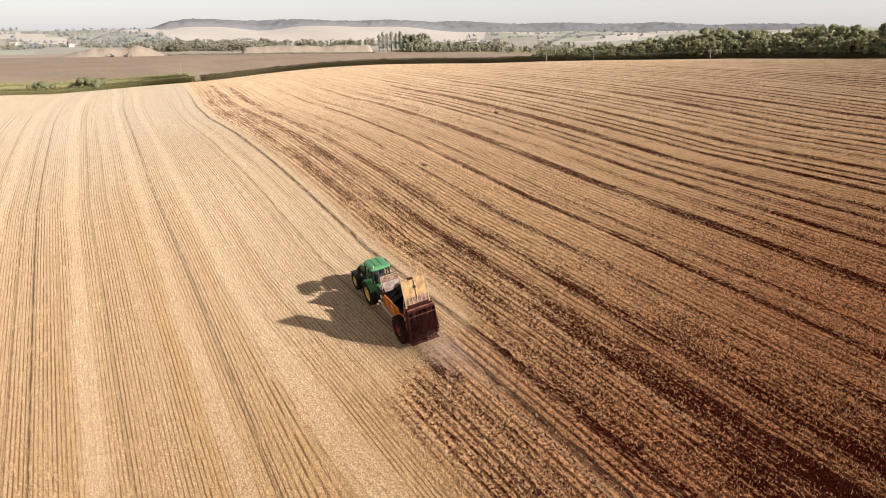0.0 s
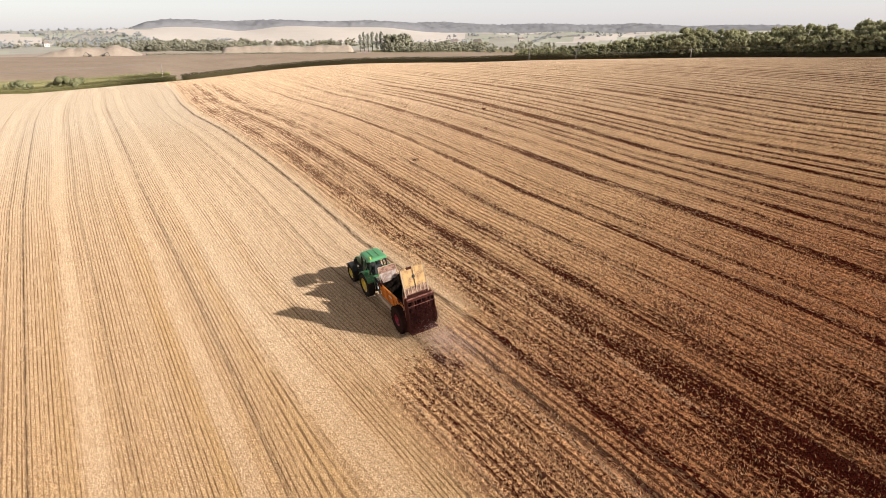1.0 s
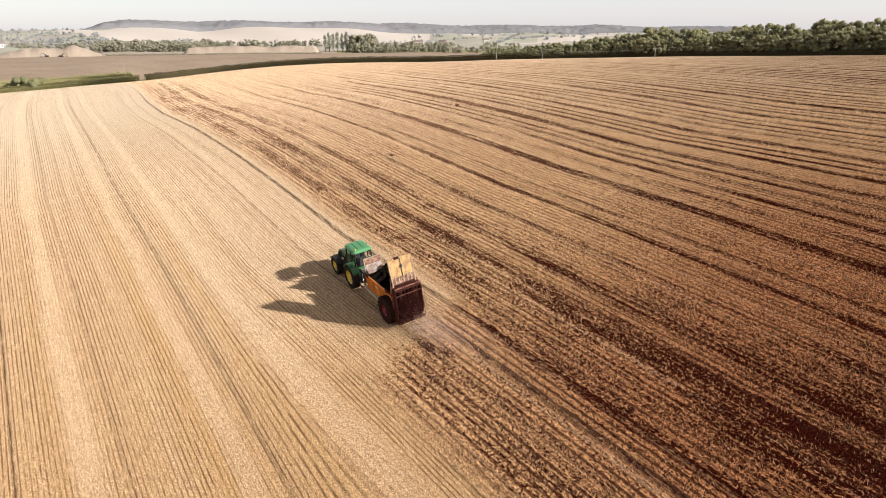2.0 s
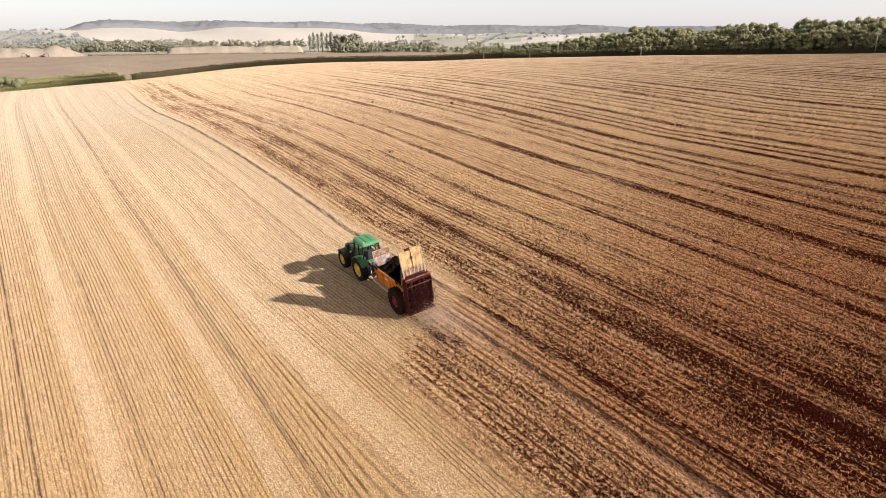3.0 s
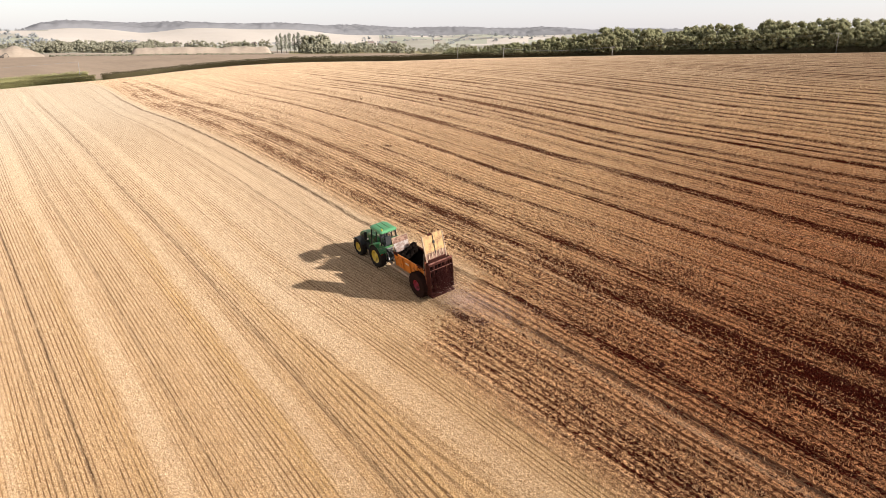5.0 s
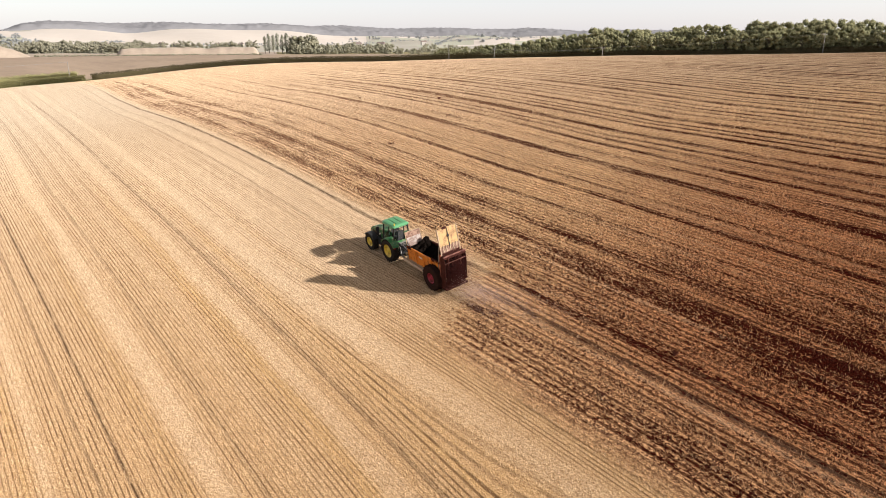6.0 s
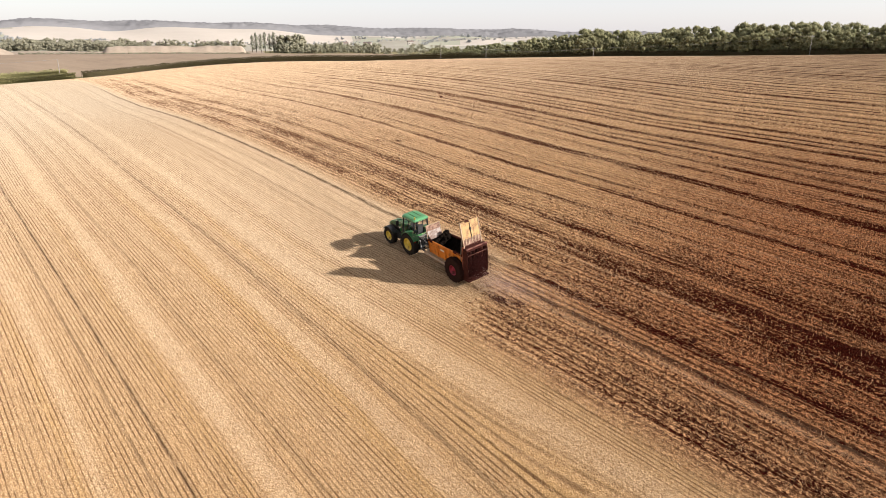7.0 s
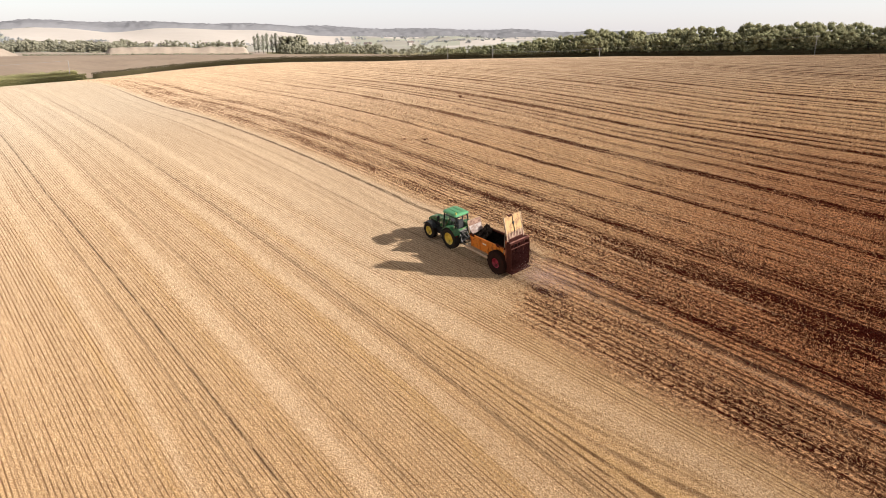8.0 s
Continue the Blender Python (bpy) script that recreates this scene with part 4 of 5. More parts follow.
    part("parking_jack", rod(bmesh.new(), (-0.3, front + 0.6, 0.35), (-0.3, front + 0.6, 1.2), 0.04, seg=8), M_STEEL, t)
    # rear frame and beater housing
    y0 = rear
    for s in (-1, 1):
        part("rear_post", box(bmesh.new(), s * 0.90 - 0.06, s * 0.90 + 0.06, y0 - 0.12, y0, 0.7, 3.02, 0.015), M_POST, t)
        part("beater_side", prism(bmesh.new(), [(y0, 0.6), (y0, 2.75), (y0 - 0.45, 2.92), (y0 - 0.62, 2.5), (y0 - 0.62, 0.75), (y0 - 0.3, 0.5)], s * 0.93 - 0.02, s * 0.93 + 0.02), M_MUCK, t)
    bm = rod(bmesh.new(), (-0.96, y0 - 0.5, 2.96), (0.96, y0 - 0.5, 2.96), 0.05, seg=8)
    part("top_beam", bm, M_RUSTBEAM, t)
    part("cross_beam", rod(bmesh.new(), (-0.9, y0 - 0.06, 3.0), (0.9, y0 - 0.06, 3.0), 0.06, seg=8), M_MUCK, t)
    # hood and caked back plate behind the beaters
    part("beater_hood", prism(bmesh.new(), [(y0 + 0.02, 2.7), (y0 - 0.02, 2.9), (y0 - 0.52, 2.95), (y0 - 0.6, 2.8), (y0 - 0.3, 2.72)], -0.92, 0.92), M_MUCK, t)
    # two upright beaters with blades
    for s in (-1, 1):
        bm = rod(bmesh.new(), (s * 0.46, y0 - 0.3, 0.6), (s * 0.46, y0 - 0.3, 2.7), 0.11, seg=12)
        for k in range(12):
            a = k * 1.05 * s
            z = 0.72 + 0.16 * k
            c, d = math.cos(a), math.sin(a)
            p = Vector((s * 0.46, y0 - 0.3, z))
            box_m = Matrix.Translation(p + Vector((c * 0.24, d * 0.24, 0))) @ Matrix.Rotation(a, 4, "Z") @ Matrix.Rotation(0.35, 4, "X")
            bmesh.ops.create_cube(bm, size=1, matrix=box_m @ Matrix.Diagonal((0.34, 0.14, 0.03, 1)))
        rod(bm, (s * 0.46, y0 - 0.3, 0.56), (s * 0.46, y0 - 0.3, 0.62), 0.44, seg=20)
        part("beater", bm, M_MUCK, t)
    for x in (-0.66, -0.33, 0.0, 0.33, 0.66):
        part("guard_bar", rod(bmesh.new(), (x, y0 - 0.6, 2.92), (x, y0 - 0.66, 2.2), 0.022, seg=6), M_MUCK, t)
    part("guard_rail", rod(bmesh.new(), (-0.92, y0 - 0.64, 2.5), (0.92, y0 - 0.64, 2.5), 0.025, seg=6), M_RUSTBEAM, t)
    part("beater_pan", box(bmesh.new(), -0.95, 0.95, y0 - 0.72, y0 + 0.02, 0.42, 0.52, 0.02), M_MUCK, t)
    # raised slurry door, leaning forwards
    m_door = Matrix.Translation((0, y0 - 0.06, 3.06)) @ Matrix.Rotation(radians(-14), 4, "X")
    door = new("slurry_door")
    door.parent = t
    door.matrix_basis = m_door
    for s in (-1, 1):
        part("door_panel", box(bmesh.new(), min(s * 0.025, s * 0.84), max(s * 0.025, s * 0.77), -0.03, 0.02, 0.42, 1.6, 0.012), M_YELLOW, door, "weathered yellow door panel")
        part("door_stile", box(bmesh.new(), s * 0.81 - 0.04, s * 0.81 + 0.04, -0.06, 0.05, -0.25, 1.68, 0.012), M_PALEFRAME, door)
    part("door_foot", box(bmesh.new(), -0.77, 0.77, -0.035, 0.025, -0.05, 0.41, 0.012), M_HEADUP, door, "mucky foot of the door")
    for x in (-0.56, -0.3, 0.02, 0.3, 0.56):
        part("door_rib", box(bmesh.new(), x - 0.035, x + 0.035, -0.065, -0.03, 0.02, 0.5, 0.01), M_PALEFRAME, door)
    part("door_rail", box(bmesh.new(), -0.77, 0.77, -0.05, 0.035, 1.60, 1.69, 0.012), M_YELLOW, door)
    bm = rod(bmesh.new(), (0, -0.06, 0.3), (0, -0.06, 1.62), 0.022, seg=6)
    box(bm, -0.07, 0.07, -0.1, -0.03, 1.0, 1.18, 0.02)
    part("door_bar", bm, M_BLACK, door)
    part("door_grime", box(bmesh.new(), -0.4, -0.02, -0.07, 0.06, 1.58, 1.74, 0.04), M_MUCK, door)
    for s in (-1, 1):
        part("lift_ram", rod(bmesh.new(), (s * 0.94, y0 + 0.15, 1.9), (s * 0.86, y0 + 0.1, 3.5), 0.035, seg=8), M_STEEL, t)
    part("label_plate", box(bmesh.new(), -0.905, -0.88, 1.2, 1.6, 1.75, 1.86), M_LAMP, t, "pale maker's plate")
    return t


make_tractor(on_rows(2.25, 1.35))
SPREADER = make_spreader(on_rows(2.30, -4.05))


def make_load():
    """Manure left in the spreader: a rough heap."""
    bm = bmesh.new()
    nx, ny = 14, 40
    grid = [[None] * ny for _ in range(nx)]
    for i in range(nx):
        for j in range(ny):
            a, b = i / (nx - 1), j / (ny - 1)
            x, y = -0.74 + 1.48 * a, -0.85 + 3.8 * b
            h = 1.25 + 0.85 * a ** 2.2 * (0.55 + 0.45 * math.sin(math.pi * min(1.0, 0.25 + b * 0.8))) + 0.2 * noise.noise((x * 2.2, y * 2.2, 1)) + 0.14 * noise.noise((x * 6, y * 6, 4)) - 0.25 * max(0, b - 0.75)
            grid[i][j] = bm.verts.new((x, y, h))
    for i in range(nx - 1):
        for j in range(ny - 1):
            bm.faces.new((grid[i][j], grid[i + 1][j], grid[i + 1][j + 1], grid[i][j + 1]))
    skirt = bmesh.ops.extrude_edge_only(bm, edges=[e for e in bm.edges if e.is_boundary])
    for v in skirt["geom"]:
        if isinstance(v, bmesh.types.BMVert):
            v.co.z = 1.04
            v.co.x *= 0.85
    ob = part("manure_load", bm, M_LOAD)
    ob.matrix_world = SPREADER.matrix_world.copy()
    return tagged(ob, "dark farmyard manure heaped inside the spreader", "manure", kind="stuff")


make_load()


def lumps(name, places, sizes, material, label, seed):
    """Small four-sided clods, one mesh."""
    r6 = np.random.default_rng(seed)
    k = len(places)
    corner = np.array(((1, 1, 1), (-1, -1, 1), (-1, 1, -1), (1, -1, -1.0)))
    a = r6.normal(size=(k, 3, 3))
    q, _ = np.linalg.qr(a)
    pts = np.einsum("kij,cj->kci", q, corner) * (sizes[:, None, None] * r6.uniform(0.5, 1.0, (k, 4, 1))) + places[:, None, :]
    tri = np.array(((0, 1, 2), (0, 3, 1), (0, 2, 3), (1, 3, 2)))
    return tagged(new(name, quads_mesh(name, pts[:, tri].reshape(-1, 3, 3), material)), label, "manure", kind="stuff")


def make_spray():
    """Manure leaving the beaters: a dense curtain at the machine, thinning out behind it."""
    r7 = np.random.default_rng(31)
    k = 24000
    back = r7.gamma(1.2, 0.6, k)
    x = r7.normal(0, 0.46 + 0.28 * back, k)
    z = np.clip(1.55 + r7.normal(0, 0.5, k) + 0.25 * back - 0.28 * back ** 2, 0.03, 3.1)
    local = np.column_stack([x, -1.35 - back, z, np.ones(k)])
    m = np.array(SPREADER.matrix_world)
    lumps("flying_manure", (local @ m.T)[:, :3], r7.uniform(0.003, 0.012, k) * (1 + 0.8 * (back < 0.3)), M_SPRAY, "clods of manure flung out behind the spreader's beaters", 32)


def make_clods():
    """Manure lying on the stubble: thick in the fresh strips behind the machine, thinner in older ones."""
    r8 = np.random.default_rng(41)
    ax, ay = np.array((math.cos(ROW), math.sin(ROW))), np.array((-math.sin(ROW), math.cos(ROW)))
    us, vs = [], []
    for u0, width, count, lo, hi in ((1.6, 0.4, 2400, -62, -7), (5.9, 0.5, 3000, -62, -7), (9.3, 0.5, 4200, -62, 45), (10.9, 0.6, 8000, -62, 55), (12.4, 0.5, 4200, -62, 55), (16.8, 1.2, 4200, -62, 45),
                                     (19.5, 0.5, 3000, -62, 50), (22.1, 0.4, 4200, -62, 55), (24.6, 0.4, 3600, -62, 55), (28.0, 3.0, 6000, -50, 55), (37.0, 5.0, 8000, -50, 55)):
        along = lo + (hi - lo) * r8.beta(1.0, 1.7 if hi > 0 else 1.0, count)
        us.append(r8.normal(u0, width * 0.7, count) + 0.08 * np.maximum(10 - along, 0) * (u0 > 5))
        vs.append(along)
    u, v = np.concatenate(us), np.concatenate(vs)
    p = np.array((-16.0, 48.0)) + u[:, None] * ax + v[:, None] * ay
    ok = p[:, 1] > 14
    p = p[ok]
    s = r8.gamma(2.0, 0.008, len(p)) + 0.008
    # a few heavy lumps among them
    s[r8.random(len(p)) < 0.0012] *= 4.5
    lumps("spread_manure", np.column_stack([p, field_z(p[:, 0], p[:, 1]) + s * 0.35]), s, M_CLOD, "dark clods of manure spread over the stubble", 42)


def make_heaps():
    """Heavy lumps that fell just behind the machine, and a few further back."""
    r13 = np.random.default_rng(71)
    for u, v, wide, count in ((1.9, -8.3, 0.35, 90), (2.4, -9.4, 0.5, 60), (0.7, -10.2, 0.7, 60), (16.6, -14.0, 1.1, 160), (15.2, -17.5, 0.9, 90), (17.8, 26.0, 0.3, 40)):
        p = np.array((-16.0, 48.0)) + (u + r13.normal(0, wide * 0.6, count))[:, None] * np.array((math.cos(ROW), math.sin(ROW))) + (v + r13.normal(0, wide, count))[:, None] * np.array((-math.sin(ROW), math.cos(ROW)))
        size = r13.uniform(0.02, 0.075, count)
        lumps("manure_heap", np.column_stack([p, field_z(p[:, 0], p[:, 1]) + size * 0.5]), size, M_CLOD, "scattered heap of heavy dark manure lumps on the stubble", 72 + count)


def make_dust():
    """Fine chaff and dust drifting low behind the machine."""
    r9 = np.random.default_rng(51)
    k = 32000
    back = r9.gamma(1.7, 1.5, k)
    x = r9.normal(0.2 + 0.22 * back, 0.5 + 0.13 * back, k)
    z = np.abs(r9.normal(0.25, 0.55 + 0.04 * back, k)) + 0.05
    local = np.column_stack([x, -1.9 - back, z, np.ones(k)])
    m = np.array(SPREADER.matrix_world)
    lumps("drifting_dust", (local @ m.T)[:, :3], r9.uniform(0.003, 0.008, k), M_DUST, "fine pale chaff and dust drifting behind the spreader", 52)


M_DUST = plain("chaff_dust", (0.46, 0.31, 0.26), (0.58, 0.43, 0.37), 0.95, 3.0, 0.0)
make_spray()
make_clods()
make_heaps()
make_dust()

# ---- hedges, trees, poles, far things ----
def leaf_cloud(rng, centers, radii, per, size, squash=0.85, upward=0.0):
    """Leaf faces scattered in the outer shells of balls."""
    k = len(centers) * per
    c, r = np.repeat(centers, per, 0), np.repeat(radii, per)
    d = rng.normal(size=(k, 3))
    d /= np.linalg.norm(d, axis=1)[:, None]
    d[:, 2] = np.where(d[:, 2] < -0.35, -d[:, 2], d[:, 2])
    p = c + d * (r * rng.uniform(0.72, 1.08, k))[:, None] * (1, 1, squash)
    nrm = d * (1 - 0.6 * upward) + rng.normal(size=(k, 3)) * 0.55 * (1 - 0.5 * upward) + np.array((0.25, -0.1, 0.9)) * upward
    nrm /= np.linalg.norm(nrm, axis=1)[:, None]
    ref = rng.normal(size=(k, 3))
    a = np.cross(nrm, ref)
    a /= np.linalg.norm(a, axis=1)[:, None]
    b = np.cross(nrm, a)
    s = size * rng.uniform(0.6, 1.4, k)
    a, b = a * s[:, None], b * (s * rng.uniform(0.5, 0.9, k))[:, None]
    return np.stack([p - a, p - b * 0.8 + a * 0.1, p + a, p + b], 1)


def blobs(name, centers, radii, material, seed, squash=0.9, fineness=2):
    """Lumpy rounded masses of foliage in one mesh."""
    r10 = np.random.default_rng(seed)
    bm = bmesh.new()
    bmesh.ops.create_icosphere(bm, subdivisions=fineness, radius=1.0)
    ball = np.array([v.co[:] for v in bm.verts])
    tri = np.array([[v.index for v in f.verts] for f in bm.faces])
    bm.free()
    k, c = len(centers), len(ball)
    pts = ball[None] * (radii[:, None] * r10.uniform(0.78, 1.12, (k, c)))[:, :, None] * (1, 1, squash) + centers[:, None, :]
    faces = tri[None] + (np.arange(k) * c)[:, None, None]
    me = bpy.data.meshes.new(name)
    me.vertices.add(k * c)
    me.vertices.foreach_set("co", pts.reshape(-1).astype(np.float32))
    me.loops.add(faces.size)
    me.loops.foreach_set("vertex_index", faces.reshape(-1).astype(np.int32))
    me.polygons.add(k * len(tri))
    me.polygons.foreach_set("loop_start", np.arange(0, faces.size, 3, dtype=np.int32))
    me.materials.append(material)
    me.update(calc_edges=True)
    me.shade_smooth()
    return me


def make_tree_parts(seed, height, spread, material, clumps=75, per=56, size=0.17):
    """Meshes of a broad tree: a forked trunk and a crown of many leaves in uneven clumps."""
    rng = np.random.default_rng(seed)
    bm = bmesh.new()
    lean = rng.normal(0, 0.15, 2)
    fork = height * 0.3
    rod(bm, (0, 0, -0.3), (lean[0], lean[1], fork), 0.035 * height, 0.024 * height, 8)
    centers, radii = [], []
    for i in range(clumps):
        a = rng.uniform(0, 2 * math.pi)
        h = rng.uniform(0.16, 0.92)
        reach = spread * math.sqrt(max(0.05, 1 - ((h - 0.42) / 0.58) ** 2)) * rng.uniform(0.5, 0.98)
        centers.append((reach * math.cos(a), reach * math.sin(a), height * h))
        radii.append(rng.uniform(0.13, 0.25) * spread)
    for c in centers[:9]:
        mid = (c[0] * 0.4 + lean[0], c[1] * 0.4 + lean[1], fork + (c[2] - fork) * 0.5)
        rod(bm, (lean[0], lean[1], fork * 0.9), mid, 0.014 * height, 0.009 * height, 6)
        rod(bm, mid, c, 0.009 * height, 0.003 * height, 5)
    trunk = bpy.data.meshes.new("trunk")
    bm.to_mesh(trunk)
    bm.free()
    trunk.materials.append(M_BARK)
    centers, radii = np.array(centers), np.array(radii)
    leaves = leaf_cloud(rng, centers, radii, per, size)
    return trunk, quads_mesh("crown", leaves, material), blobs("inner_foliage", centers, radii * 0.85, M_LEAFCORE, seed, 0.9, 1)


def plant(meshes, name, place, turn, scale, label, category, group):
    m = Matrix.Translation(place) @ Matrix.Rotation(turn, 4, "Z")
    t = thing(name, m, label, category, group)
    t.scale = scale
    for part_name, me in zip(("trunk", "crown", "inner_foliage"), meshes):
        new(part_name, me).parent = t
    return t


rng = np.random.default_rng(11)
OAKS = [make_tree_parts(20 + i, 10.0, 5.4, M_LEAF) for i in range(5)]


def wood_top(d):
    """The height of the wood's skyline as an angle over the eye's level, by angle to the right of +y."""
    return by_angle(d, ((-3, -1.1), (1, -0.95), (3, -0.8), (6, -0.6), (8, -0.4), (9.5, -0.05), (11.5, 0.1), (12.5, 0.3), (15.2, 0.8), (16.9, 0.52), (18.5, 0.65), (20.9, 0.84), (24.7, 0.9), (27.6, 1.16), (29.5, 0.98), (32, 1.0), (48, 1.15)))


def make_wood():
    for row, (back, step, low) in enumerate(((6.0, 1.25, 0.72), (13.0, 1.2, 0.95), (22.0, 1.3, 1.0))):
        d = 1.5 + row * 0.4
        while d < 47:
            r = float(edge_range(d)) + back + rng.uniform(-2.0, 2.0)
            p = spot(d, r)
            h = (17.6 + r * math.tan(radians(float(wood_top(d)))) - p.z) * low * rng.uniform(0.8, 1.06)
            k = h / 10.0
            w = min(k, 1.1) * rng.uniform(0.85, 1.1)
            plant(OAKS[rng.integers(5)], "oak_tree", p, rng.uniform(0, 6.28), (w, w, k), "broad green oak in full leaf at the edge of the wood", "tree", "trees of the wood")
            d += step * 1.2 * (0.5 + 0.5 * k) * rng.uniform(0.8, 1.2)


make_wood()


def hedge(name, d0, d1, back, height, width, material, label, leaf=0.22, per_m=60):
    """A hedge along the field's edge: a dark woody core and loose leaves on it, with an uneven top."""
    n_ = int((d1 - d0) / 0.12)
    ds = np.linspace(d0, d1, n_)
    centers, radii, core, faces = [], [], [], []
    for i, d in enumerate(ds):
        p = spot(d, float(edge_range(d)) + back)
        h = height * (1 + 0.16 * noise.noise((d * 1.7, 0, back)) + 0.08 * noise.noise((d * 7, 3, back)))
        q = spot(d, float(edge_range(d)) + back + 1.0) - p
        out = Vector((q.x, q.y, 0)).normalized()
        for f, g in ((-0.5, 0.0), (-0.45, 0.93), (0.45, 0.93), (0.5, 0.0)):
            c = p + out * f * width * 0.8
            core.append((c.x, c.y, p.z - 0.3 + g * h))
        for f, g in ((-0.36, 0.12), (-0.34, 0.42), (0.32, 0.35), (-0.25, 0.78), (0.25, 0.78), (0.0, 0.88)):
            c = p + out * f * width
            centers.append((c.x, c.y, p.z + g * h))
            radii.append(0.26 * h)
        if i:
            b = i * 4
            faces += [(b - 4 + k, b + k, b + k + 1, b - 3 + k) for k in range(3)]
    r2 = np.random.default_rng(int(height * 100))
    t = tagged(new(name), label, "hedge")
    me = mesh_from("hedge_core", core, faces, material)
    new("hedge_core", me).parent = t
    per = max(4, int(per_m * 0.5 / 3))
    new("hedge_leaves", quads_mesh("hedge_leaves", leaf_cloud(r2, np.array(centers), np.array(radii), per, leaf, upward=0.7), material)).parent = t
    return t


hedge("long_hedge", -24.1, 5.0, 3.0, 1.75, 2.2, M_HEDGE, "long trimmed dark hawthorn hedge along the field's far edge", 0.15, 90)
hedge("verge_grass", -46.0, -25.0, 11.0, 2.6, 4.0, M_VERGEGRASS, "tall yellow-green grass growing behind the verge hedge", 0.2, 70)
hedge("verge_hedge", -46.0, -24.6, 4.0, 1.6, 5.0, M_VERGE, "low overgrown green hedge and weeds on the field's verge")
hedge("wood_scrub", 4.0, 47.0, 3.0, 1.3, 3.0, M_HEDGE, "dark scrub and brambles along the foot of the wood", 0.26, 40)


def woodland(name, places, radius, material, label, seed=3, lumps_each=9, tall=1.1, per=19, leaf=0.42):
    """Many far crowns in one mesh: places are (angle, range) pairs, radius a pair of least and most."""
    r3 = np.random.default_rng(seed)
    c, rad = [], []
    for d, r in places:
        k = r3.uniform(*radius)
        p = spot(d, r)
        for i in range(lumps_each):
            f = r3.uniform(0.0, 1.0)
            o = r3.normal(0, 0.45, 2) * k * (1.25 - 0.7 * f)
            c.append((p.x + o[0], p.y + o[1], p.z + k * tall * 1.6 * f))
            rad.append(k * r3.uniform(0.3, 0.5))
    c, rad = np.array(c), np.array(rad)
    t = tagged(new(name), label, "woodland", kind="stuff")
    new("leaves", quads_mesh("leaves", leaf_cloud(r3, c, rad, per, leaf, 0.9, 0.85), material)).parent = t
    new("inner_foliage", blobs("inner_foliage", c, rad * 0.74, material, seed + 50, 0.9, 1)).parent = t
    return t


def make_ridge_wood():
    """The wooded ridge on the skyline: one rolling roof of crowns."""
    r11 = np.random.default_rng(61)
    degs, rs = np.arange(-28.6, 21, 0.16), np.concatenate([np.linspace(912, 1064, 46), [1075, 1100]])
    verts, faces = [], []
    for i, d in enumerate(degs):
        for j, r in enumerate(rs):
            edge = min(1.0, j / 4) ** 0.7 * min(1.0, (d + 28.6) / 1.5)
            lump = 1.6 * noise.noise((d * 3.1, r * 0.16, 0)) + 1.4 * noise.noise((d * 0.9, r * 0.045, 3))
            p = spot(d, r)
            verts.append((p.x, p.y, p.z + edge * (5.4 + lump + r11.uniform(-0.5, 0.5))))
            if i and j:
                b = i * len(rs) + j
                faces.append((b - len(rs) - 1, b - 1, b, b - len(rs)))
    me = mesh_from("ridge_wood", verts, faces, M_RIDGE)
    me.shade_smooth()
    tagged(new("ridge_wood", me), "far wood on the skyline ridge, haze in its colour", "woodland", kind="stuff")


make_ridge_wood()
far = np.random.default_rng(5)
# trees and copses round the village in the valley
band = [(d, 545 + 40 * far.random() + 10 * math.sin(d)) for d in far.uniform(-27.6, -20.4, 360)]
band += [(d, 578 + 10 * far.random()) for d in far.uniform(-20.4, -11.6, 75)]
band += [(d, r) for d, r in zip(far.uniform(-28, -21, 150), far.uniform(522, 548, 150))]
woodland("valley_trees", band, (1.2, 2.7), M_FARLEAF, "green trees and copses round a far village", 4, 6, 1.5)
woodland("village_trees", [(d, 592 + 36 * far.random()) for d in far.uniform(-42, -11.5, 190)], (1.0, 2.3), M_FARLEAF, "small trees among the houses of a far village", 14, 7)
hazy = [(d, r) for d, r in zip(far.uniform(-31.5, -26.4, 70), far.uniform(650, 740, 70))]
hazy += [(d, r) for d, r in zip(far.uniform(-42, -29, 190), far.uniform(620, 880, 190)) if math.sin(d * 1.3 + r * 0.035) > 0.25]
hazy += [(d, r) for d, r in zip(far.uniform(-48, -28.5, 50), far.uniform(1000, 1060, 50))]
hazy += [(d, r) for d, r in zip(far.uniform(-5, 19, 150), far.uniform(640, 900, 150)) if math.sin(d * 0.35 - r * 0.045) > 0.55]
woodland("hazy_trees", hazy, (1.2, 2.5), M_HAZYLEAF, "trees and small woods between far fields, coloured for haze", 11, 7, 0.8, 14, 0.5)
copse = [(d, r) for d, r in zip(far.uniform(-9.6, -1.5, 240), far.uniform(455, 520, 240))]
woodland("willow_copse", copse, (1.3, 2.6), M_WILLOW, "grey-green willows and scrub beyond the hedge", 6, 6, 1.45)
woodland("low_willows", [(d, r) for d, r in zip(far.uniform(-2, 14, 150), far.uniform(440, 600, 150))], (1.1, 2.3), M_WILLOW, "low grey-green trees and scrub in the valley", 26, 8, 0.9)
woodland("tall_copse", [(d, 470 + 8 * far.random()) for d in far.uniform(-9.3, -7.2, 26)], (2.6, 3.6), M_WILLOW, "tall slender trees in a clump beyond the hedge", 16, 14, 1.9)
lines = []
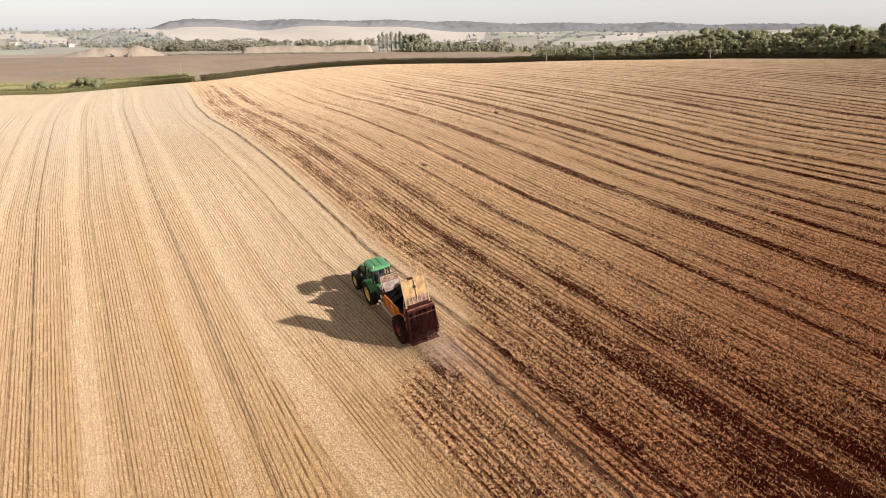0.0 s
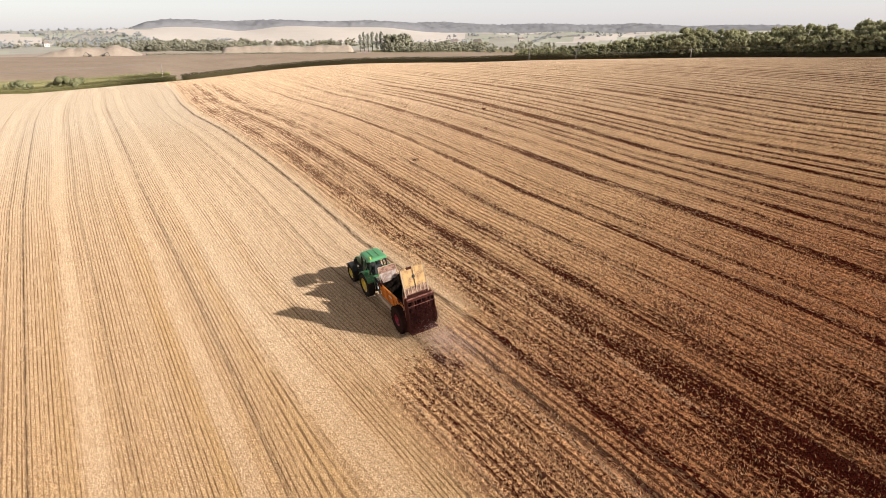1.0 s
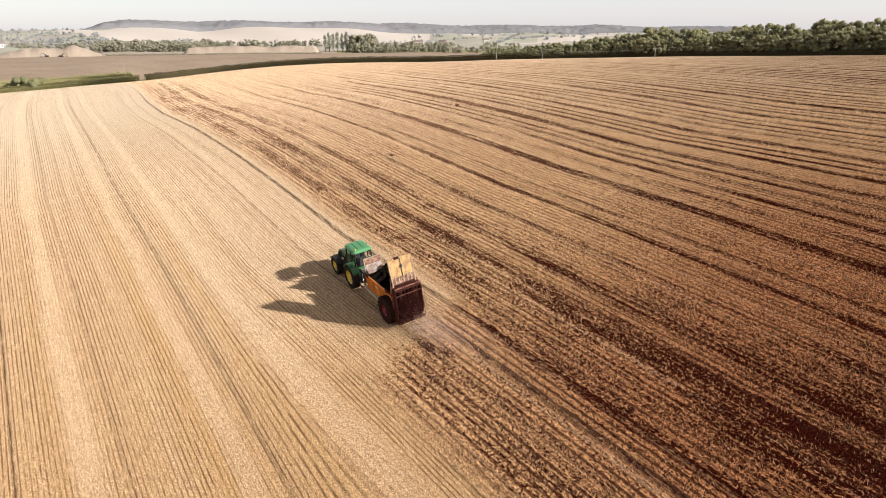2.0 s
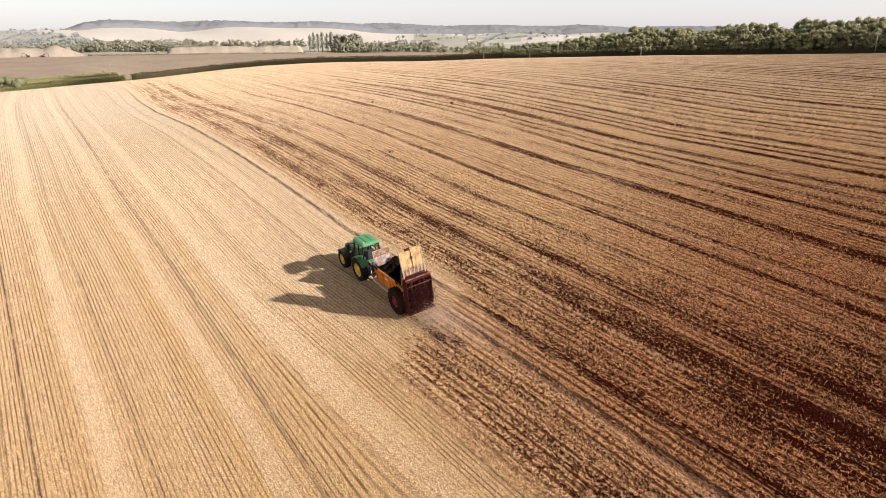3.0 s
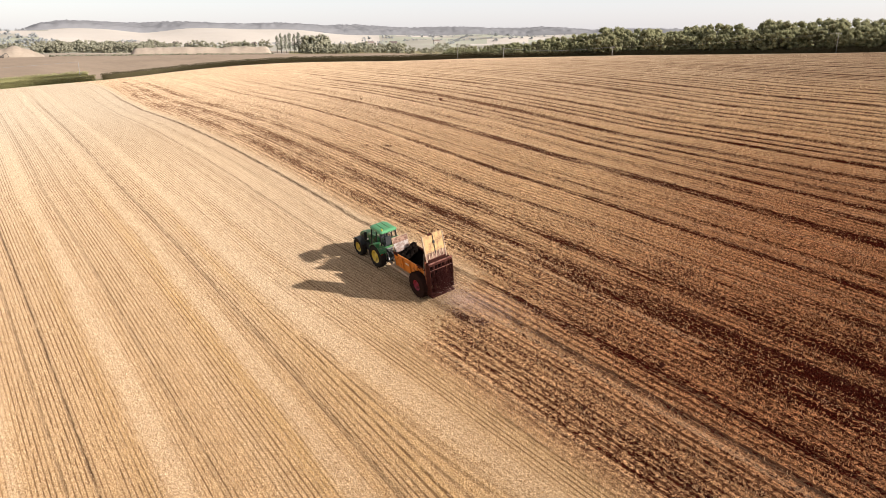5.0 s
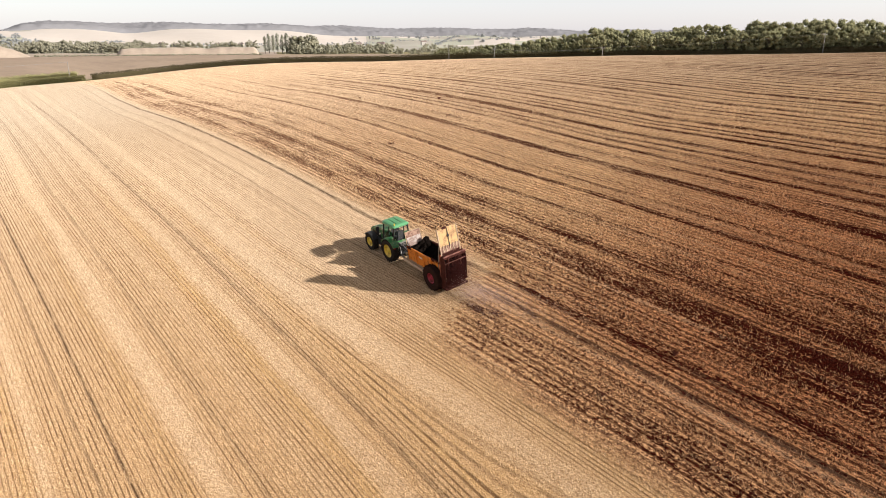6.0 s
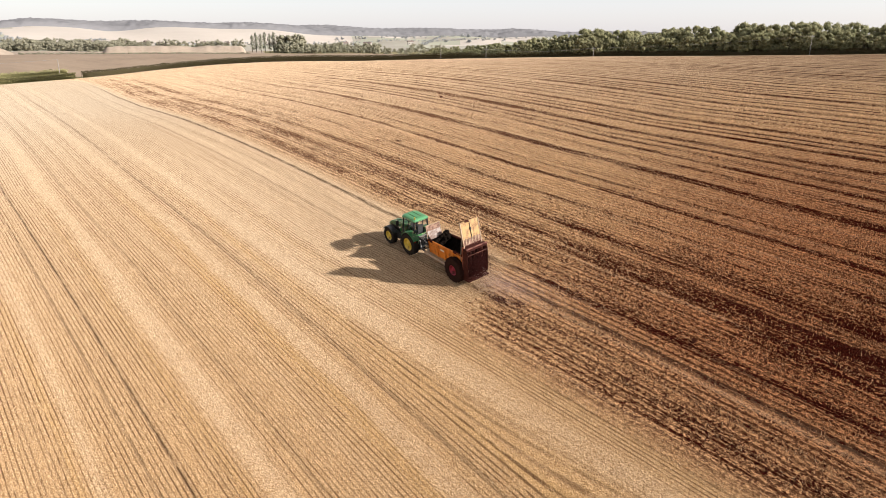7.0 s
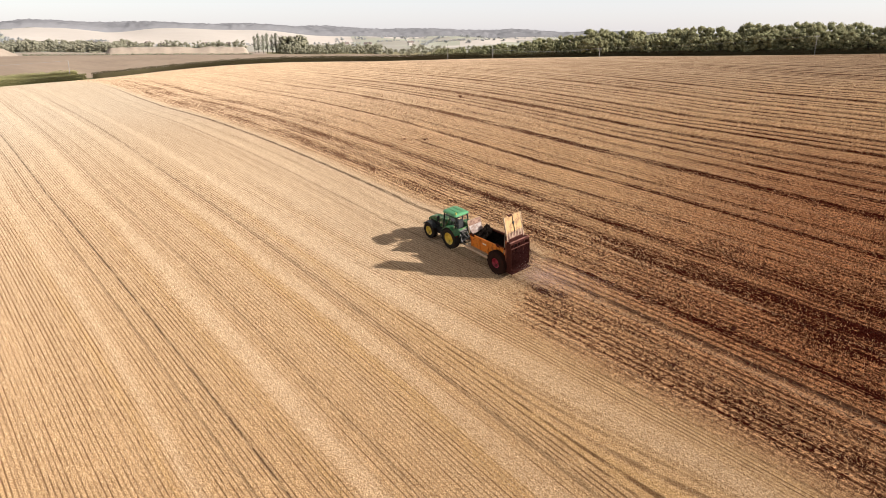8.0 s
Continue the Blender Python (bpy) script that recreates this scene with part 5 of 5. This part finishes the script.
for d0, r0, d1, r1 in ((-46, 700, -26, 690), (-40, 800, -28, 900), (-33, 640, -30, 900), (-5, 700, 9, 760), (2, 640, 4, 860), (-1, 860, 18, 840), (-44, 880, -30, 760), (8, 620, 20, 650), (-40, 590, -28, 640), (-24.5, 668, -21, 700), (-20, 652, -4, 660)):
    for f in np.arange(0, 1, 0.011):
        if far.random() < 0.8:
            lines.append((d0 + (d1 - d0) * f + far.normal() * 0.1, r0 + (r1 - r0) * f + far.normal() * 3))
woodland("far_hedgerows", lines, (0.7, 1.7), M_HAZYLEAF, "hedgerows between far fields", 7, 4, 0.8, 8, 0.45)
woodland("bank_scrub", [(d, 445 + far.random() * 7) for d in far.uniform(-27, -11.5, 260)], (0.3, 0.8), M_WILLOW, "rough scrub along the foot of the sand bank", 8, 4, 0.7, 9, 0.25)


def make_bushes():
    """Bushes grown out of the verge hedge."""
    r12 = np.random.default_rng(9)
    places = [(spot(d, float(edge_range(d)) + 6.0), k) for d, k in ((-31.2, 2.0), (-31.6, 3.0), (-32.1, 2.6), (-32.7, 1.9), (-34.3, 1.8), (-34.9, 2.4), (-35.4, 1.7))]
    for p, k in places:
        c = np.array([(p.x + r12.normal(0, 0.6) * k * 0.6, p.y + r12.normal(0, 0.6) * k * 0.6, p.z + k * r12.uniform(0.4, 1.3)) for _ in range(7)])
        rad = r12.uniform(0.4, 0.65, 7) * k
        t = thing("bush", Matrix.Translation(p), "bushy shrub grown out of the verge hedge", "bush", "bushes on the verge")
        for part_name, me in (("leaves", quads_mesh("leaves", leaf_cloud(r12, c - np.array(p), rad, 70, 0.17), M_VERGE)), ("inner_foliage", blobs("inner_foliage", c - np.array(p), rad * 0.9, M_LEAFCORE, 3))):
            new(part_name, me).parent = t


make_bushes()


def make_poplar():
    r4 = np.random.default_rng(8)
    c = [(0.3 * r4.normal(), 0.3 * r4.normal(), 2 + 9.0 * i / 22) for i in range(23)]
    rad = [1.0 * math.sin(math.pi * min(0.97, 0.22 + 0.76 * i / 22)) + 0.25 for i in range(23)]
    bm = rod(bmesh.new(), (0, 0, -0.3), (0, 0, 10), 0.2, 0.05, 7)
    trunk = bpy.data.meshes.new("trunk")
    bm.to_mesh(trunk)
    bm.free()
    trunk.materials.append(M_BARK)
    return trunk, quads_mesh("crown", leaf_cloud(r4, np.array(c), np.array(rad), 34, 0.3, 1.3, 0.6), M_POPLAR)


POPLAR = make_poplar()
for d, r, k in ((-11.25, 476, 0.92), (-10.95, 479, 1.05), (-10.6, 474, 0.98), (-10.3, 480, 1.08), (-9.95, 476, 1.0), (-9.65, 481, 1.1), (-9.3, 478, 0.85), (-8.6, 470, 0.7), (-7.8, 474, 0.8)):
    plant(POPLAR, "poplar_tree", spot(d, r), d * 3, (k, k, k), "tall narrow poplar in a row beyond the hedge", "tree", "row of poplars")


# ---- sand quarry ----
def mound(name, d0, d1, r, height, depth, label, flat=0.5, seed=1, rise=1.0):
    """A heap of sand: a rough ridge between two angles."""
    bm = bmesh.new()
    nx, ny = 70, 12
    rows = []
    for i in range(nx + 1):
        a = i / nx
        d = d0 + (d1 - d0) * a
        prof = min(1.0, min(a, 1 - a) / max(0.02, (1 - flat) / 2)) ** 0.8
        prof *= rise + (1.2 - rise) * a
        prof *= 0.8 + 0.3 * noise.noise((a * 4.0, seed, 0)) + 0.1 * noise.noise((a * 13.0, seed, 5))
        row = []
        for j in range(ny + 1):
            b = j / ny
            p = spot(d, r + depth * b)
            row.append(bm.verts.new((p.x, p.y, p.z - 0.4 + height * prof * min(1.0, math.sin(math.pi * b) * (1.1 + 0.4 * noise.noise((a * 9, seed, 8)))) * (1 + 0.1 * noise.noise((a * 30, b * 7, seed))))))
        rows.append(row)
    for i in range(nx):
        for j in range(ny):
            bm.faces.new((rows[i][j], rows[i + 1][j], rows[i + 1][j + 1], rows[i][j + 1]))
    return tagged(part(name, bm, M_SAND, smooth=True), label, "sand heap")


mound("sand_mound", -34.5, -27.2, 440, 7.2, 40, "bare heap of pale sand at the quarry", 0.55, 2, 0.35)
mound("sand_bank", -21.8, -11.7, 452, 5.0, 36, "long flat-topped bank of sand at the quarry", 0.93, 7)

M_DIGGER = painted("digger_paint", (0.10, 0.09, 0.08), (0.2, 0.13, 0.08), 0.4)


def make_excavator(d, r, turn):
    m = Matrix.Translation(spot(d, r)) @ Matrix.Rotation(turn, 4, "Z")
    m = m @ Matrix.Diagonal((0.6, 0.6, 0.6, 1))
    t = thing("excavator", m, "small dark excavator working at the sand quarry", "excavator", "quarry machines")
    for s in (-1, 1):
        part("track", box(bmesh.new(), s * 0.9 - 0.25, s * 0.9 + 0.25, -1.4, 1.4, 0, 0.7, 0.2), M_BLACK, t)
    part("house", box(bmesh.new(), -1.1, 1.1, -1.6, 0.6, 0.8, 1.7, 0.1), M_DIGGER, t)
    part("cab", box(bmesh.new(), -1.1, -0.2, 0.1, 1.3, 0.9, 2.5, 0.1), M_DIGGER, t)
    part("boom", rod(rod(bmesh.new(), (0.2, 0.8, 1.3), (0.2, 2.6, 3.6), 0.25, 0.2, 6), (0.2, 2.6, 3.6), (0.2, 4.4, 3.0), 0.2, 0.15, 6), M_DIGGER, t)
    part("dipper_arm", rod(bmesh.new(), (0.2, 4.4, 3.1), (0.2, 4.9, 0.9), 0.16, 0.12, 6), M_DIGGER, t)
    part("bucket", box(bmesh.new(), -0.25, 0.65, 4.5, 5.2, 0.3, 1.0, 0.1), M_DIGGER, t)


make_excavator(-30.7, 440, 1.9)
make_excavator(-29.8, 441, -1.2)

M_PLASTER = plain("pale_plaster", (0.42, 0.38, 0.34), (0.56, 0.52, 0.47), 0.9, 0.6, 0.1)
M_TILEROOF = plain("tile_roof", (0.17, 0.13, 0.115), (0.25, 0.2, 0.175), 0.9, 1.5, 0.2)


def make_house(d, r, w, turn, label="small pale far house with a tiled roof among trees"):
    m = Matrix.Translation(spot(d, r)) @ Matrix.Rotation(turn, 4, "Z")
    m = m @ Matrix.Diagonal((0.55, 0.55, 0.55, 1))
    t = thing("house", m, label, "house", "far village houses")
    part("wall", box(bmesh.new(), -w / 2, w / 2, -3, 3, -1, 4.6), M_PLASTER, t)
    roof = part("roof", prism(bmesh.new(), [(-3.4, 4.5), (0, 7.2), (3.4, 4.5)], -w / 2 - 0.3, w / 2 + 0.3), M_TILEROOF, t)
    part("chimney", box(bmesh.new(), w / 4 - 0.4, w / 4 + 0.4, -0.4, 0.4, 6.2, 8.2), M_TILEROOF, roof)
    for x in (-w / 4, w / 4):
        part("window", box(bmesh.new(), x - 0.5, x + 0.5, -3.06, -2.98, 1.6, 3.0), M_BLACK, t)


for d, r, w, a in ((-37.0, 680, 9, 0.3), (-33.5, 610, 7, 0.9), (-26.4, 640, 8, 0.2), (-22.3, 630, 9, -0.4), (-20.1, 596, 6, 0.5), (-18.5, 620, 8, 0.9), (-17.6, 590, 8, 0.1), (-17.1, 612, 6, 0.7), (-14.6, 604, 7, 0.4), (-12.9, 592, 6, -0.2), (-4.0, 610, 10, 0.2), (-2.2, 640, 12, -0.3), (1.2, 650, 9, 0.3)):
    make_house(d, r, w, a)

# ---- poles and wires ----
M_POLE = plain("weathered_pole", (0.24, 0.215, 0.19), (0.36, 0.33, 0.30), 0.85, 2.0, 0.3)
M_WIRE = plain("wire", (0.3, 0.3, 0.3), (0.42, 0.42, 0.42), 0.5, 2.0, 0.0, metal=0.4)


def make_pole(d, r, top_deg, arm, turn=0.0):
    """A wooden pole up to an angle over the eye's level. Returns the place of its head."""
    p = spot(d, r)
    h = 17.6 + r * math.tan(radians(top_deg)) - p.z
    t = thing("utility_pole", Matrix.Translation(p) @ Matrix.Rotation(turn, 4, "Z"), "weathered wooden utility pole at the field's edge" + (" with a crossarm" if arm else ""), "pole", "line of utility poles")
    part("mast", rod(bmesh.new(), (0, 0, -0.5), (0, 0, h), 0.11, 0.08, 10), M_POLE, t)
    if arm:
        part("crossarm", box(bmesh.new(), -0.7, 0.7, -0.05, 0.05, h - 0.3, h - 0.2), M_POLE, t)
        for x in (-0.62, 0.0, 0.62):
            part("insulator", rod(bmesh.new(), (x, 0, h - 0.22 if x else h), (x, 0, h + 0.05 if x else h + 0.22), 0.06, 0.04, 8), M_STEEL, t)
    return Vector((p.x, p.y, p.z + h))


def make_wire(a, b, sag, r=0.02):
    bm = bmesh.new()
    k = 24
    pts = [a.lerp(b, i / k) - Vector((0, 0, sag * 4 * (i / k) * (1 - i / k))) for i in range(k + 1)]
    for p, q in zip(pts, pts[1:]):
        rod(bm, p, q, r, seg=4)
    tagged(part("overhead_wire", bm, M_WIRE), "thin grey overhead wire between poles", "wire", "overhead wires")


LEFT = make_pole(-25.5, 246, -1.75, False)
make_wire(LEFT, spot(-44, 262) + Vector((0, 0, 5.5)), 0.8, 0.025)
A = make_pole(2.5, 231.5, -0.6, False)
B = make_pole(6.1, 228, -0.98, True)
C = make_pole(14.5, 217, -0.88, True)
D = make_pole(29.9, 199.5, 0.1, True)
make_wire(B, C, 0.9, 0.03)
make_wire(C, D, 0.6, 0.015)

# ---- stubble: stalks standing in drilled rows ----
def smooth(x, a, b):
    f = np.clip((x - a) / (b - a), 0, 1)
    return f * f * (3 - 2 * f)


def table(x, pairs):
    return np.interp(x, [p for p, _ in pairs], [c for _, c in pairs])


def on_field(u, v):
    """Places on the plan by strip and by length along the rows, which bend over the brow and draw apart near by."""
    fan = np.maximum(10 - v, 0) * (0.08 * smooth(u, -9, -4) + 0.1 * smooth(u, 30, 50))
    w = u + table(v, BEND) + fan - table(v, DIP) * smooth(u, -10, 3)
    ax, ay = np.array((math.cos(ROW), math.sin(ROW))), np.array((-math.sin(ROW), math.cos(ROW)))
    return np.array((-16.0, 48.0)) + w[:, None] * ax + v[:, None] * ay


def manure_at(u, v):
    """How thickly manure lies, 0 to 1."""
    young = np.where(v < -7, table(u, NEW_STRIPS), table(u, OLD_STRIPS))
    bands = np.sin(3.0 * u + 1.8 * np.sin(0.71 * u) + 0.6 * np.sin(0.045 * v + u))
    return np.where(u < 31, young, np.clip(-bands, 0, 1) * 0.8)


def make_stubble():
    """Short cut stalks in bunches along the rows, denser where the camera passes near, thin where manure lies thick."""
    r5 = np.random.default_rng(21)
    out = []
    for u in np.arange(-34, 90, ROW_STEP):
        right = u > 5.2
        stand = 1.0 if right else max(0.25, 0.65 + 0.5 * math.sin(u * 2.9 + 1.7 * math.sin(u * 1.13)))
        v = np.arange(-62, 130, 0.022)
        v = v + r5.uniform(-0.05, 0.05, len(v))
        spread = (u > 5.2) | ((u > -4.4 + r5.normal(0, 0.5, len(v))) & (v < -8))
        uu = u + r5.normal(0, 1, len(v)) * np.where(spread, 0.045, 0.03)
        # each row thins out and thickens again along its length
        knots = np.arange(-64, 136, 2.5)
        thick = np.interp(v, knots, r5.uniform(0.1, 1.3, len(knots))) * r5.uniform(0.6, 1.1)
        p = on_field(uu, v)
        far_off = np.hypot(p[:, 0] + 11, p[:, 1])
        deg = np.degrees(np.arctan2(p[:, 0] + 11, p[:, 1]))
        # double rows on the spread side
        pair = 1.0 if round((u + 34) / ROW_STEP) % 2 == 0 else 0.3
        chance = stand * np.where(spread, pair, 1.0) * np.where(spread, thick * (1.35 - 1.25 * manure_at(uu, v)) * (1 - 0.9 * table(uu, WORN)), 0.7) * np.where(spread, np.clip(1.5 - far_off / 80, 0.2 - far_off / 700, 0.95), np.clip(0.95 - far_off / 90, 0.0, 0.6))
        keep = (p[:, 1] > 16) & (np.abs(deg) < 45) & (r5.random(len(v)) < chance)
        p, far_off = p[keep], far_off[keep]
        if len(p):
            out.append(np.column_stack([p, field_z(p[:, 0], p[:, 1]), spread[keep] * (1 + np.clip((far_off - 45) / 70, 0, 0.9))]))
    p = np.concatenate(out)
    k = len(p)
    # taller and thicker bunches where the straw was not pressed down
    h = r5.uniform(0.04, 0.11, k) * (1 + 0.5 * p[:, 3])
    w = r5.uniform(0.006, 0.014, k) * (1 + 0.5 * p[:, 3])
    # most bunches are turned to face between sun and camera, to look lit
    a = r5.normal(0.66, 0.75, k)
    lean = r5.normal(0, 0.035, (k, 2)) * (1 + 0.5 * p[:, 3:4])
    side = np.column_stack([np.cos(a), np.sin(a), np.zeros(k)]) * w[:, None]
    base = p[:, :3] - (0, 0, 0.02)
    tip = p[:, :3] + np.column_stack([lean, h])
    blades = np.stack([base - side, base + side, tip + side * 0.7, tip - side * 0.6], 1)
    return tagged(new("stubble", quads_mesh("stubble", blades, M_TUFT)), "cut cereal stubble standing in drilled rows", "stubble", kind="stuff")


make_stubble()
